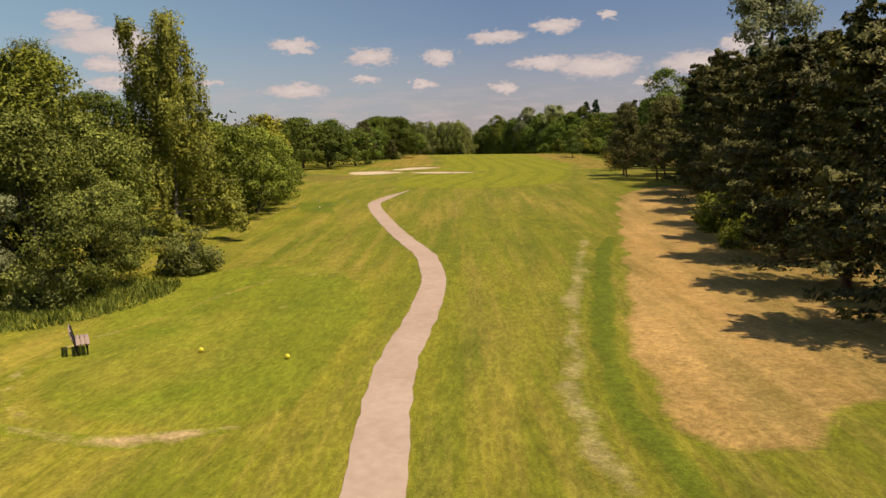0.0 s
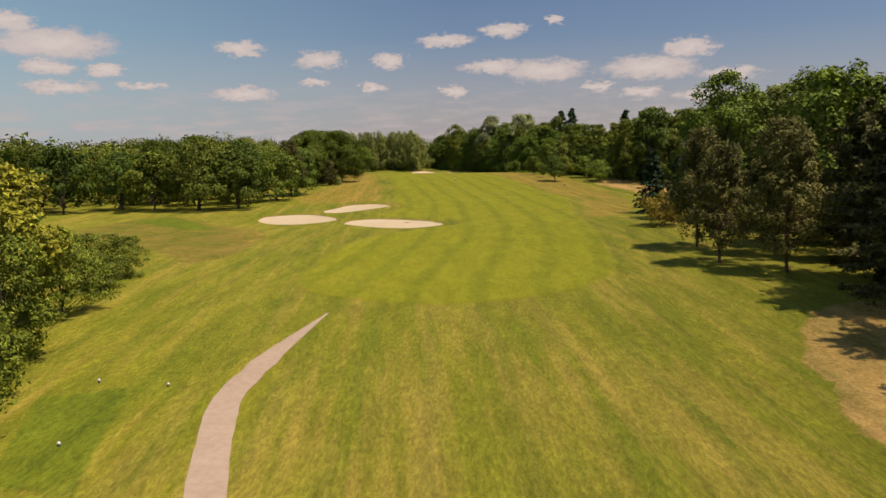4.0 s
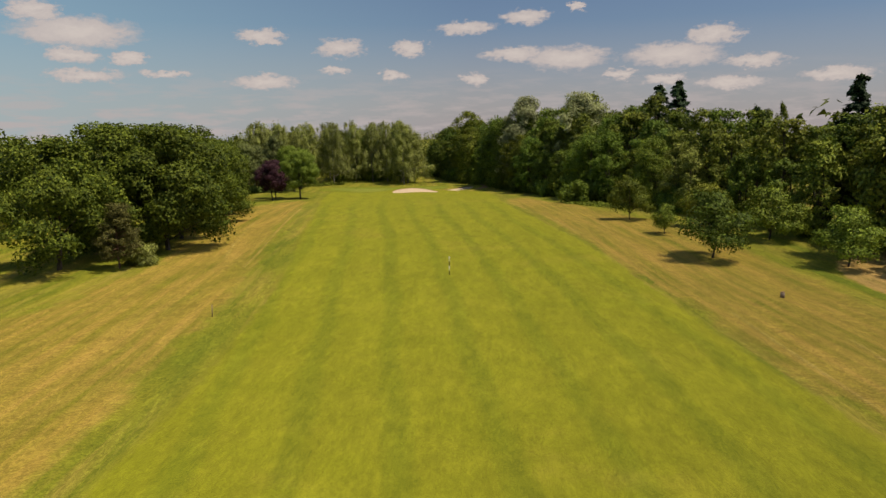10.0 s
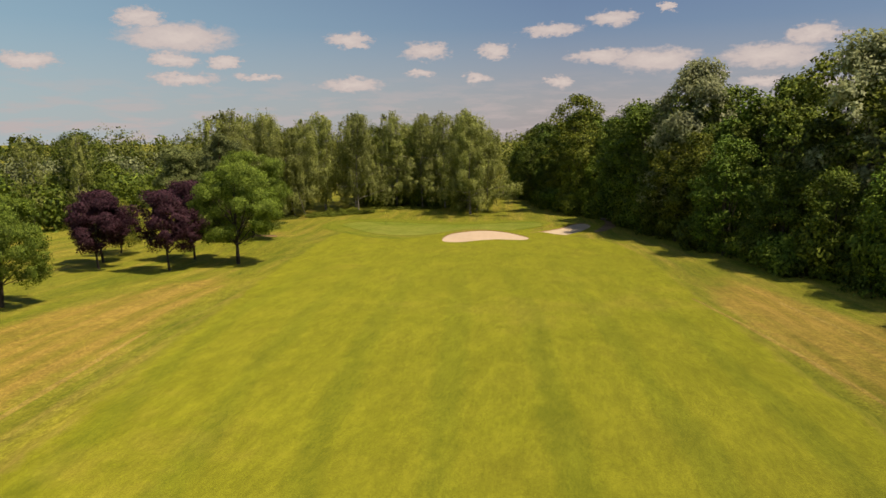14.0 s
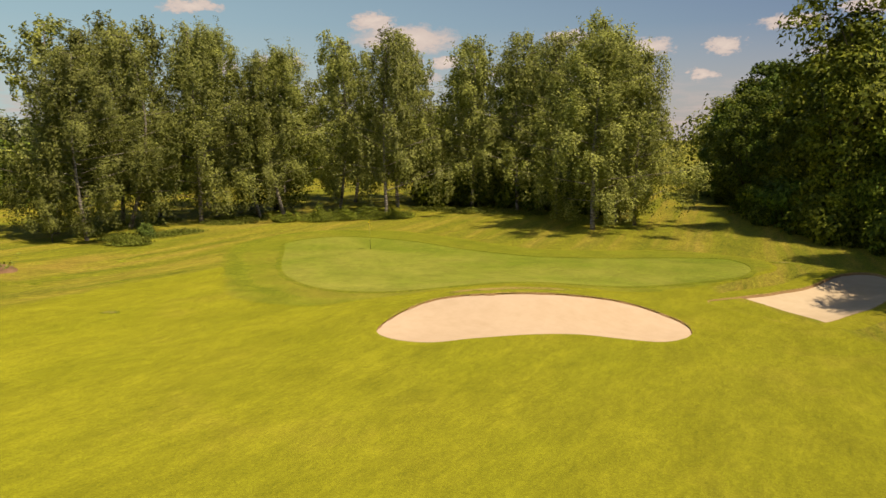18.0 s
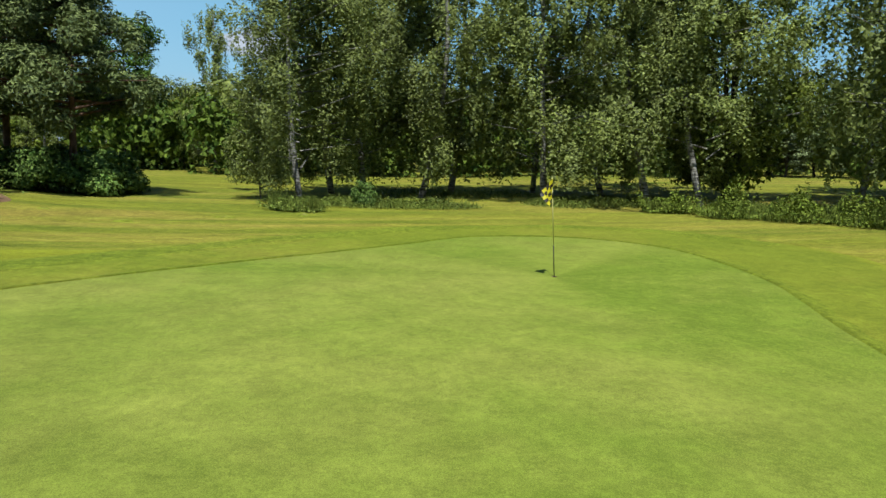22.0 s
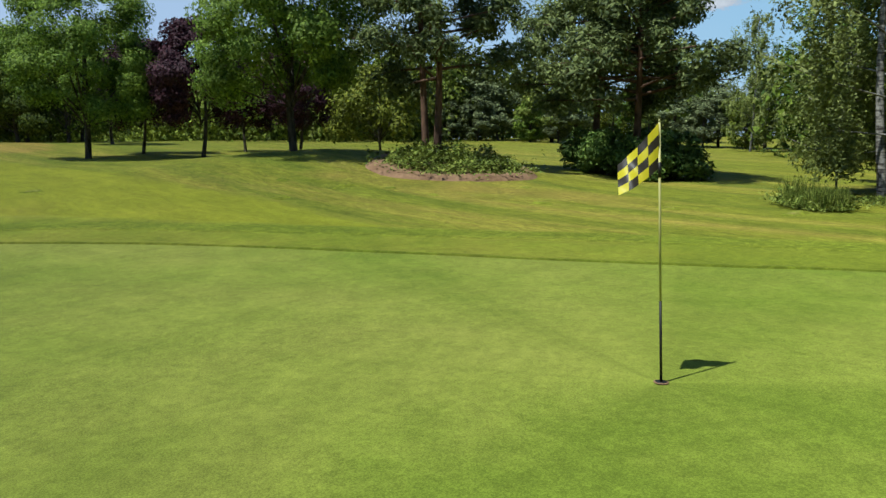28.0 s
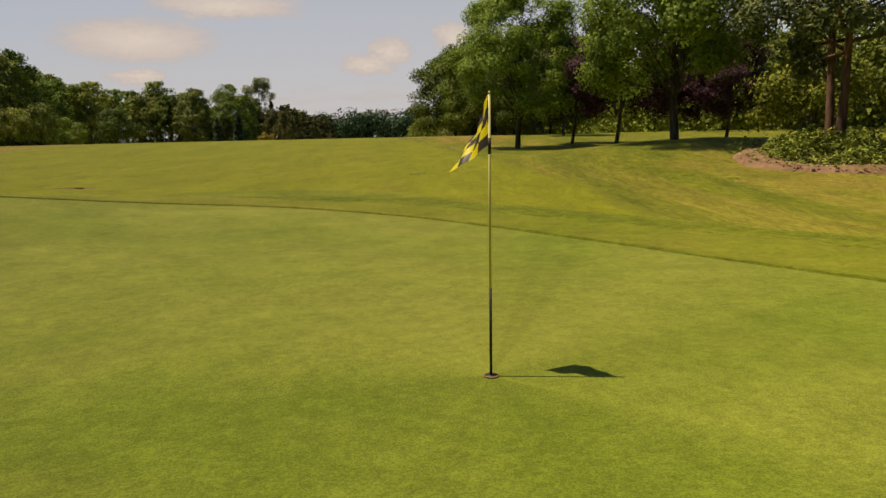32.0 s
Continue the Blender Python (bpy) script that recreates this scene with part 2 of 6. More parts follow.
def turf(name, sward, stripe=0.0, stripe_width=6.0, grain=1.0, around=None, fade=1.0, ends=None, mottle=0.2, hairy=1.0):
    """Mown grass, with mowing bands along the hole; at its border it thins out into the grass around it."""
    m, n = material(name)
    geo = n.tree.nodes.new("ShaderNodeNewGeometry").outputs["Position"]
    combed = n.vec("MULTIPLY", geo, (1.3, 0.4, 1.0)) if stripe else geo
    tuft = n.noise(combed, 1.7, 4, 0.65)
    blade = n.noise(geo, 14.0 * grain, 3, 0.7)
    c = grass_colour(n, geo, *sward)
    if stripe:
        wob = n.noise(geo, 0.03, 2)
        sx = n.tree.nodes.new("ShaderNodeSeparateXYZ")
        n.link(geo, sx.inputs[0])
        y = n.math("MINIMUM", n.math("MAXIMUM", sx.outputs[1], -250.0), -20.0)
        curve = HOLE_LINE[0]
        for k in HOLE_LINE[1:]:
            curve = n.math("ADD", n.math("MULTIPLY", y, curve), k)
        lean = n.math("SUBTRACT", sx.outputs[0], curve)
        phase = n.math("MULTIPLY", n.math("ADD", lean, n.math("MULTIPLY", n.math("SUBTRACT", wob, 0.65), 3.0)), math.tau / stripe_width)
        wave = n.math("ADD", n.math("MULTIPLY", n.math("SINE", phase), 0.5), 0.5)
        rag = n.math("ADD", n.math("MULTIPLY", n.math("SUBTRACT", tuft, 0.5), 0.5), n.math("MULTIPLY", n.math("SUBTRACT", n.noise(geo, 0.12, 4), 0.5), 0.55))
        wave = n.ramp(n.math("ADD", wave, rag), (-0.06, 0.0), (0.34, 1.0))
        if ends:
            wave = n.math("MAXIMUM", wave, n.ramp(n.math("DIVIDE", n.math("SUBTRACT", sx.outputs[1], ends), 40.0), (0.0, 0.0), (1.0, 0.85)))
        dark = n.vec("MULTIPLY", c, (1 - stripe, 1 - stripe * 0.7, 1 - stripe * 0.6))
        c = n.mix(wave, dark, c)
    if around:
        edge = n.tree.nodes.new("ShaderNodeAttribute")
        edge.attribute_name = "edge"
        blur = n.math("ADD", n.math("DIVIDE", edge.outputs["Fac"], fade), n.math("MULTIPLY", n.math("SUBTRACT", n.noise(geo, 0.8 / max(fade, 0.5), 5, 0.7), 0.5), 1.5))
        c = n.mix(n.ramp(blur, (0.3, 0.0), (0.8, 1.0)), grass_colour(n, geo, *around), c)
    sprig = n.noise(combed, 5.5, 3, 0.7)
    hair = n.noise(geo, 75.0, 2, 0.7)
    speck = n.math("ADD", n.math("MULTIPLY", tuft, 0.26), n.math("ADD", n.math("MULTIPLY", blade, 0.4), n.math("MULTIPLY", hair, 0.34)))
    c = n.vec("MULTIPLY", c, n.ramp(speck, (0.38, 1 - 0.34 * hairy), (0.62, 1 + 0.34 * hairy)))
    c = n.vec("MULTIPLY", c, n.ramp(hair, (0.4, 1 - 0.23 * hairy), (0.6, 1 + 0.23 * hairy)))
    c = n.vec("MULTIPLY", c, n.ramp(sprig, (0.38, 1 - mottle), (0.62, 1 + mottle)))
    blotch = n.noise(combed, 0.55, 5, 0.72)
    c = n.vec("MULTIPLY", c, n.ramp(blotch, (0.32, 0.87), (0.66, 1.13)))
    return finish(m, n, c, 0.9, n.math("ADD", n.math("MULTIPLY", blade, 0.5), tuft), 0.2 + 0.3 * hairy, 0.06, specular=0.12, pile=min(1.0, 0.35 + hairy * 0.65))


def foliage(name, dark, light, value=0.5, see=0.12, gloss=0.12, grain=1.0, mixed=False):
    """Leaves: colour differs from leaf to leaf and from tree to tree."""
    m, n = material(name)
    geo = n.tree.nodes.new("ShaderNodeNewGeometry")
    info = n.tree.nodes.new("ShaderNodeObjectInfo")
    c = n.mix(geo.outputs["Random Per Island"], tuple(0.78 * k for k in dark), tuple(1.04 * k for k in light))
    clump = n.noise(geo.outputs["Position"], 0.7, 2)
    level = n.math("ADD", n.math("MULTIPLY", info.outputs["Random"], value), 1.0 - value / 2)
    level = n.math("MULTIPLY", level, n.ramp(clump, (0.3, 0.72), (0.7, 1.25)))
    spray = n.noise(geo.outputs["Position"], 6.0, 3, 0.7)
    level = n.math("MULTIPLY", level, n.ramp(spray, (0.36, 1 - 0.55 * grain), (0.64, 1 + 0.5 * grain)))
    c = n.vec("MULTIPLY", c, n.add("ShaderNodeCombineXYZ", level, level, level))
    if mixed:
        c = n.vec("MULTIPLY", c, n.mix(n.math("FRACT", n.math("MULTIPLY", info.outputs["Random"], 7.3)), (0.86, 1.04, 0.95), (1.16, 1.02, 0.9)))
    return finish(m, n, c, 0.55, spray, 0.6 * grain, 0.12, through_light=see, specular=gloss)


def bark(name, dark, light, scale=6.0, banded=False):
    m, n = material(name)
    at = n.tree.nodes.new("ShaderNodeTexCoord").outputs["Object"]
    stretched = n.vec("MULTIPLY", at, (1, 1, 3.0 if banded else 0.25))
    g = n.noise(stretched, scale, 5, 0.7)
    c = n.mix(n.ramp(g, (0.4, 0.0), (0.6, 1.0)), dark, light)
    return finish(m, n, c, 0.9, g, 0.6, 0.03)


def plain(name, a, b, scale, rough=0.7, strength=0.3, specular=0.3, metal=0.0):
    m, n = material(name)
    geo = n.tree.nodes.new("ShaderNodeNewGeometry").outputs["Position"]
    g = n.noise(geo, scale, 5, 0.65)
    wide = n.noise(geo, scale * 0.08, 3)
    c = n.mix(n.ramp(n.math("ADD", n.math("MULTIPLY", g, 0.5), n.math("MULTIPLY", wide, 0.5)), (0.35, 0.0), (0.65, 1.0)), a, b)
    return finish(m, n, c, rough, g, strength, 0.02, specular=specular, metal=metal)


# green, pale green, straw, dryness, streakiness
ROUGH = ((0.14, 0.162, 0.014), (0.228, 0.216, 0.022), (0.36, 0.26, 0.058), 0.31, 0.6)
DRY_ROUGH = ((0.145, 0.15, 0.015), (0.235, 0.19, 0.025), (0.385, 0.25, 0.058), 0.54, 0.72)
SHORT = ((0.206, 0.216, 0.014), (0.236, 0.236, 0.018), (0.285, 0.24, 0.033), 0.1, 0.0)
COLLAR = ((0.155, 0.185, 0.015), (0.195, 0.208, 0.019), (0.26, 0.225, 0.035), 0.27, 0.0)
PUTTING = ((0.142, 0.192, 0.018), (0.192, 0.226, 0.026), (0.26, 0.262, 0.05), 0.4, 0.0)
FRINGE = ((0.138, 0.17, 0.013), (0.172, 0.193, 0.017), (0.22, 0.205, 0.028), 0.18, 0.0)
LUSH = ((0.1, 0.138, 0.011), (0.14, 0.165, 0.014), (0.22, 0.2, 0.03), 0.1, 0.3)
HOLLOW = ((0.15, 0.158, 0.017), (0.215, 0.188, 0.027), (0.3, 0.215, 0.044), 0.42, 0.0)
BLEACHED = ((0.17, 0.145, 0.03), (0.385, 0.23, 0.066), (0.55, 0.355, 0.128), 0.54, 0.4)
TRODDEN = ((0.17, 0.175, 0.03), (0.3, 0.255, 0.08), (0.5, 0.395, 0.19), 0.65, 0.4)
BARE = ((0.24, 0.2, 0.06), (0.36, 0.26, 0.12), (0.45, 0.33, 0.17), 0.6, 0.0)
M_ROUGH = turf("rough_grass", ROUGH, 0.13, 3.4)
M_DRY_ROUGH = turf("dry_rough_grass", DRY_ROUGH, around=ROUGH, fade=2.5)
M_FAIRWAY = turf("fairway_grass", SHORT, 0.19, 4.6, ends=-78, mottle=0.08, around=ROUGH, fade=1.0, hairy=0.8)
M_TEE = turf("tee_grass", COLLAR, 0.12, 4.0, around=ROUGH, fade=0.8)
M_COLLAR = turf("collar_grass", COLLAR, around=SHORT, fade=0.8, mottle=0.1, hairy=0.6)
M_GREEN = turf("green_grass", PUTTING, grain=1.05, mottle=0.08, hairy=0.6)
M_FRINGE = turf("fringe_grass", FRINGE, hairy=0.8)
M_LONG = turf("long_grass", HOLLOW, around=ROUGH, fade=2.0)
M_DRY = turf("bleached_grass", BLEACHED, around=ROUGH, fade=0.7)
M_LUSH = turf("lush_grass", LUSH, around=ROUGH, fade=0.5)
M_BAND = turf("band_grass", ((0.132, 0.165, 0.013), (0.165, 0.186, 0.016), (0.19, 0.19, 0.027), 0.1, 0.0), around=COLLAR, fade=0.9)
M_LIP_ROUGH = turf("rough_lip_grass", ROUGH, 0.13, 3.4)
M_LIP = turf("lip_grass", ((0.2, 0.185, 0.03), (0.27, 0.215, 0.05), (0.38, 0.26, 0.1), 0.55, 0.0))
M_SCUFF = turf("scuffed_grass", BARE, around=COLLAR, fade=0.75)
M_WORN = turf("worn_grass", TRODDEN, around=ROUGH, fade=1.0)
MEADOW = ((0.118, 0.132, 0.014), (0.165, 0.15, 0.022), (0.28, 0.185, 0.046), 0.46, 0.0)
M_MEADOW = turf("meadow_grass", MEADOW, around=ROUGH, fade=2.2, mottle=0.3)
M_HOLLOW = turf("hollow_grass", LUSH, around=MEADOW, fade=2.5, mottle=0.25)
M_RIM = turf("flowering_grass", ((0.2, 0.18, 0.018), (0.33, 0.25, 0.026), (0.42, 0.28, 0.045), 0.5, 0.0), around=MEADOW, fade=1.5, mottle=0.35)
M_SCORCH = turf("scorched_grass", ((0.18, 0.17, 0.026), (0.29, 0.205, 0.058), (0.38, 0.25, 0.1), 0.5, 0.0), around=COLLAR, fade=0.75, mottle=0.1)
M_MOWN_TEE = turf("mown_tee_grass", ((0.11, 0.145, 0.012), (0.15, 0.175, 0.015), (0.2, 0.19, 0.028), 0.15, 0.0), 0.18, 2.2, around=ROUGH, fade=0.5)
M_TRACK = turf("track_grass", ((0.2, 0.175, 0.03), (0.3, 0.235, 0.05), (0.42, 0.3, 0.09), 0.6, 0.5), around=DRY_ROUGH, fade=0.55)
M_PATH = plain("path_gravel", (0.36, 0.262, 0.19), (0.47, 0.36, 0.275), 3.0, 0.95, 0.4)
M_SAND = plain("bunker_sand", (0.47, 0.372, 0.24), (0.565, 0.462, 0.315), 1.4, 0.95, 0.35, 0.1)
M_SAND_GREEN = plain("green_bunker_sand", (0.485, 0.368, 0.242), (0.58, 0.456, 0.318), 1.4, 0.95, 0.35, 0.1)
M_SOIL = plain("cut_soil", (0.2, 0.12, 0.055), (0.34, 0.22, 0.1), 5.0, 0.95, 0.6)
M_MULCH = plain("bark_mulch", (0.15, 0.08, 0.04), (0.36, 0.22, 0.12), 7.0, 0.95, 0.6)

M_OAK = foliage("oak_leaves", (0.054, 0.096, 0.013), (0.172, 0.218, 0.032), 0.7, mixed=True)
M_BEECH = foliage("beech_leaves", (0.058, 0.108, 0.014), (0.19, 0.245, 0.034), 0.7, mixed=True)
M_HORNBEAM = foliage("hornbeam_leaves", (0.045, 0.08, 0.009), (0.154, 0.194, 0.024), see=0.22)
M_LIME = foliage("fresh_leaves", (0.08, 0.125, 0.014), (0.22, 0.26, 0.036), 0.7, mixed=True)
M_BIRCH = foliage("birch_leaves", (0.165, 0.198, 0.042), (0.35, 0.385, 0.096), see=0.28, gloss=0.25, grain=0.45)
M_OLIVE = foliage("olive_leaves", (0.09, 0.125, 0.02), (0.27, 0.3, 0.06))
M_BRIGHT = foliage("sunlit_shrub_leaves", (0.095, 0.142, 0.016), (0.27, 0.32, 0.045))
M_ASH = foliage("ash_leaves", (0.103, 0.179, 0.024), (0.280, 0.370, 0.056), see=0.34, grain=0.6)
M_WILLOW = foliage("willow_leaves", (0.21, 0.245, 0.105), (0.39, 0.42, 0.215), see=0.34, grain=0.5)
M_WEEP = foliage("weeping_birch_leaves", (0.125, 0.145, 0.018), (0.32, 0.325, 0.055), see=0.2, grain=0.6)
M_YELLOW = foliage("yellow_leaves", (0.2, 0.205, 0.02), (0.42, 0.4, 0.045))
M_GOLD = foliage("golden_leaves", (0.18, 0.14, 0.018), (0.38, 0.28, 0.045))
M_PLUM = foliage("purple_leaves", (0.03, 0.013, 0.018), (0.11, 0.045, 0.058), see=0.18, grain=0.7)
M_SPRUCE = foliage("spruce_needles", (0.016, 0.042, 0.018), (0.05, 0.095, 0.036), see=0.08)
M_PINE = foliage("pine_needles", (0.055, 0.06, 0.016), (0.175, 0.165, 0.045), see=0.05)
M_PINE_OLIVE = foliage("olive_pine_needles", (0.07, 0.076, 0.02), (0.2, 0.19, 0.052), see=0.1)
M_SCOTS = foliage("dark_pine_needles", (0.096, 0.138, 0.046), (0.300, 0.342, 0.110), see=0.14, grain=0.6)
M_IVY = foliage("ivy_leaves", (0.06, 0.125, 0.02), (0.24, 0.33, 0.07))
# distance haze is put into this leaf colour, paler and greyer for far woods
M_HAZE_GREY = foliage("grey_green_leaves", (0.11, 0.14, 0.055), (0.27, 0.3, 0.13))
M_WEED = foliage("weed_leaves", (0.10, 0.155, 0.022), (0.28, 0.31, 0.06))
M_BARK = bark("grey_bark", (0.035, 0.028, 0.02), (0.11, 0.09, 0.07))
M_BIRCH_BARK = bark("birch_bark", (0.06, 0.05, 0.045), (0.42, 0.39, 0.34), 3.0, True)
M_PINE_BARK = bark("pine_bark", (0.07, 0.04, 0.026), (0.2, 0.11, 0.07))


# ---- ground ----
PROFILE = [(-460, -1.5), (-360, -1.2), (-335, -0.9), (-315, -1.3), (-295, -1.0), (-276, -0.4), (-250, 0.4), (-225, 0.5), (-212, 0.5),
           (-195, 0.3), (-180, 0.4), (-150, 0.7), (-126, 1.1), (-105, 1.8), (-85, 2.1), (-65, 1.9), (-45, 1.2), (-30, 0.75), (-19, 0.4),
           (-10, 0.05), (0, 0), (12, 0.0), (25, 0.3), (60, 0.4), (500, 0.4)]
PY, PZ = (np.array(column, float) for column in zip(*PROFILE))


def swell(x, y, cx, cy, rx, ry, h):
    return h * np.exp(-(((x - cx) / rx) ** 2) - ((y - cy) / ry) ** 2)


def height(x, y):
    """The lie of the land."""
    x, y = np.asarray(x, float), np.asarray(y, float)
    z = sum(np.interp(y + d, PY, PZ) for d in (-5, -2.5, 0, 2.5, 5)) / 5
    z = z + swell(x, y, -12, -26, 8, 7, 1.0) + swell(x, y, 56, -225, 18, 60, 0.6)
    z = z - swell(x, y, 2, -200, 9, 12, 0.5) - swell(x, y, 22, -9, 7, 7, 0.3) - swell(x, y, 4, -3, 30, 22, 0.06)
    along, across = 0.857 * (x - 15.8) + 0.515 * (y + 12), 0.857 * (y + 12) - 0.515 * (x - 15.8)
    return z + np.exp(-((along / 6) ** 2) - (across / np.where(across > 0, 6, 3)) ** 2)  # the bank behind the greenside bunker


def mesh_of(name, verts, faces, *materials):
    me = bpy.data.meshes.new(name)
    me.from_pydata([tuple(v) for v in verts], [], [tuple(f) for f in faces])
    for m in materials:
        me.materials.append(m)
    me.update()
    return me


def smooth(me):
    me.polygons.foreach_set("use_smooth", [True] * len(me.polygons))
    return me


def steps(*spans):
    """Grid lines: from, to, step, span by span."""
    return np.concatenate([np.arange(a, b, s) for a, b, s in spans])


def outline(points, n=10, wobble=0.0):
    """A smooth closed line through the points, slightly uneven."""
    p = np.array(points, float)
    a, b, c, d = np.roll(p, 1, 0), p, np.roll(p, -1, 0), np.roll(p, -2, 0)
    t = (np.arange(n) / n)[None, :, None]
    a, b, c, d = (q[:, None, :] for q in (a, b, c, d))
    line = 0.5 * (2 * b + (c - a) * t + (2 * a - 5 * b + 4 * c - d) * t**2 + (3 * b - a - 3 * c + d) * t**3)
    line = line.reshape(-1, 2)
    if wobble:
        line = line + [[wobble * noise.noise((x * 0.4, y * 0.4, 3.0)), wobble * noise.noise((x * 0.4, y * 0.4, 9.0))] for x, y in line]
    return line


def inside(line, x, y):
    """Which of the points lie within the closed line."""
    x1, y1 = line.T
    x2, y2 = np.roll(line, -1, 0).T
    crosses = (y1[None] > y[:, None]) != (y2[None] > y[:, None])
    at = (x2 - x1)[None] * (y[:, None] - y1[None]) / np.where(y2 == y1, 1e-9, y2 - y1)[None] + x1[None]
    return (crosses & (x[:, None] < at)).sum(1) % 2 == 1


def gap(points, line):
    """How far points lie from the closed line."""
    a, b = line, np.roll(line, -1, 0)
    ab = b - a
    out = []
    for some in np.array_split(points, max(1, len(points) // 400)):
        t = np.clip(((some[:, None] - a[None]) * ab[None]).sum(-1) / np.maximum((ab**2).sum(-1), 1e-12)[None], 0, 1)
        out.append(np.min(np.linalg.norm(some[:, None] - a[None] - t[..., None] * ab[None], axis=-1), 1))
    return np.concatenate(out)


def draped(name, line, lift, spacing, mat, label, category, dish=0.0, holes=(), sink=-0.03):
    """A sheet of turf, sand or gravel that lies on the land within a closed line."""
    lo, hi = line.min(0), line.max(0)
    px, py = (q.ravel() for q in np.meshgrid(np.arange(lo[0], hi[0], spacing), np.arange(lo[1], hi[1], spacing)))
    grid = np.stack([px, py], -1)[inside(line, px, py)]
    grid = grid[gap(grid, line) > spacing * 0.6]
    d = np.roll(line, -1, 0) - np.roll(line, 1, 0)
    side = np.stack([-d[:, 1], d[:, 0]], -1) / np.maximum(np.linalg.norm(d, axis=1), 1e-9)[:, None]
    rims = []
    for off in (0.3, 0.3 + spacing * 0.45):
        for way_in in (1, -1):
            rim = line + side * off * way_in
            rim = rim[inside(line, rim[:, 0], rim[:, 1])]
            rims.append(rim[gap(rim, line) > off * 0.93] if len(rim) else rim)
    for gone in holes:
        grid = grid[~inside(gone, grid[:, 0], grid[:, 1])]
        grid = grid[gap(grid, gone) > spacing * 0.3]
    pts, edges = [], []
    for closed in (line, *holes):
        edges += [(len(pts) + k, len(pts) + (k + 1) % len(closed)) for k in range(len(closed))]
        pts += closed.tolist()
    pts = np.concatenate([pts, *rims, grid])
    co, _, faces, *_ = geometry.delaunay_2d_cdt([Vector(p) for p in pts], edges, [], 1, 1e-4)
    co = np.array([tuple(c) for c in co])
    for gone in holes:
        mid = np.array([co[list(f)].mean(0) for f in faces])
        faces = [f for f, away in zip(faces, inside(gone, mid[:, 0], mid[:, 1])) if not away]
    edge = gap(co, line)
    z = height(co[:, 0], co[:, 1]) + np.where(edge < 0.02, sink, lift) - dish * (1 - (1 - np.clip(edge / 2.2, 0, 1)) ** 2)
    me = smooth(mesh_of(name, np.stack([co[:, 0], co[:, 1], z], -1), faces, mat))
    if me.polygons and me.polygons[0].normal.z < 0:
        me.flip_normals()
    me.attributes.new("edge", "FLOAT", "POINT").data.foreach_set("value", edge.astype(np.float32))
    return tagged(new(name, me), label, category, kind="structure")


def ribbon(spine, half):
    p = np.array(spine, float)
    fine_t = np.linspace(0, len(p) - 1, len(p) * 9)
    q = np.stack([np.interp(fine_t, np.arange(len(p)), p[:, k]) for k in (0, 1)], -1)
    for _ in range(6):
        q[1:-1] = (q[:-2] + 2 * q[1:-1] + q[2:]) / 4
    d = np.gradient(q, axis=0)
    d /= np.linalg.norm(d, axis=1)[:, None]
    side = np.stack([-d[:, 1], d[:, 0]], -1)
    wide = [half * (1 + 0.16 * noise.noise((0.0, k * 0.5, 5.0))) for k in range(len(q))]
    thin = np.clip((len(q) - np.arange(len(q))) / 12, 0.12, 1)
    return np.concatenate([q + side * (np.array(wide) * thin)[:, None], (q - side * (np.array(wide) * thin)[:, None])[::-1]])


# bunkers: their outlines, cut out of the land
B_ONE = outline([(-1.3, -195.5), (-1.3, -190.8), (2.4, -188.4), (6.5, -189.6), (10.4, -195.4), (9.9, -199.8), (5.9, -201.4), (1.4, -199.4)], 10, 0.15)
B_TWO = outline([(12.7, -203.9), (13.6, -199.7), (17.3, -198.8), (23.6, -202.6), (26.5, -207.8), (25.1, -211.2), (21.7, -212.8), (17.8, -211.1), (14.2, -207.2)], 10, 0.15)
B_THREE = outline([(6.4, -184.6), (8.0, -179.5), (9.7, -174.2), (14.0, -172.9), (16.8, -177.1), (14.6, -181.5), (11.4, -186.0), (8.5, -187.4)], 10, 0.15)
B_GREEN = outline([(11.7, -18.7), (11.4, -16.7), (11.8, -14.9), (12.9, -13.9), (14.2, -13.4), (15.3, -12.9), (17.1, -11.9), (18.8, -10.8), (20.1, -10.6), (21.5, -11.1),
                   (22.1, -12.2), (22.0, -13.5), (21.3, -14.6), (19.9, -15.1), (18.5, -15.6), (17.0, -16.6), (15.3, -18.1), (14.2, -19.3), (12.8, -19.5)], 7, 0.12)
B_SIDE = outline([(22.2, -6.1), (23.7, -3.9), (26.2, -1.0), (27.2, 1.8), (28.4, 4.2), (29.9, 4.8), (30.7, 2.5), (30.0, -1.2), (28.7, -4.6), (26.8, -7.9), (25.4, -8.5), (24.0, -7.5)], 9, 0.15)
PITS = [B_ONE, B_TWO, B_THREE, B_GREEN, B_SIDE]
gx = steps((-2400, -400, 200), (-400, -80, 20), (-80, -6, 2), (-6, 34, 1), (34, 100, 2), (100, 400, 20), (400, 2401, 200))
gy = steps((-2400, -600, 200), (-600, -380, 20), (-380, -218, 2), (-218, -166, 1), (-166, -26, 2), (-26, 10, 1), (10, 70, 2), (70, 400, 15), (400, 2401, 200))
XX, YY = np.meshgrid(gx, gy)
ZZ = height(XX, YY)
for pit in PITS:
    ZZ = ZZ - np.where(inside(pit, XX.ravel(), YY.ravel()).reshape(XX.shape), 1.6, 0)
nx, ny = len(gx), len(gy)
idx = np.arange(nx * ny).reshape(ny, nx)
quads = np.stack([idx[:-1, :-1], idx[:-1, 1:], idx[1:, 1:], idx[1:, :-1]], -1).reshape(-1, 4)
ground = new("ground", smooth(mesh_of("ground", np.stack([XX, YY, ZZ], -1).reshape(-1, 3).tolist(), quads.tolist(), M_ROUGH)))
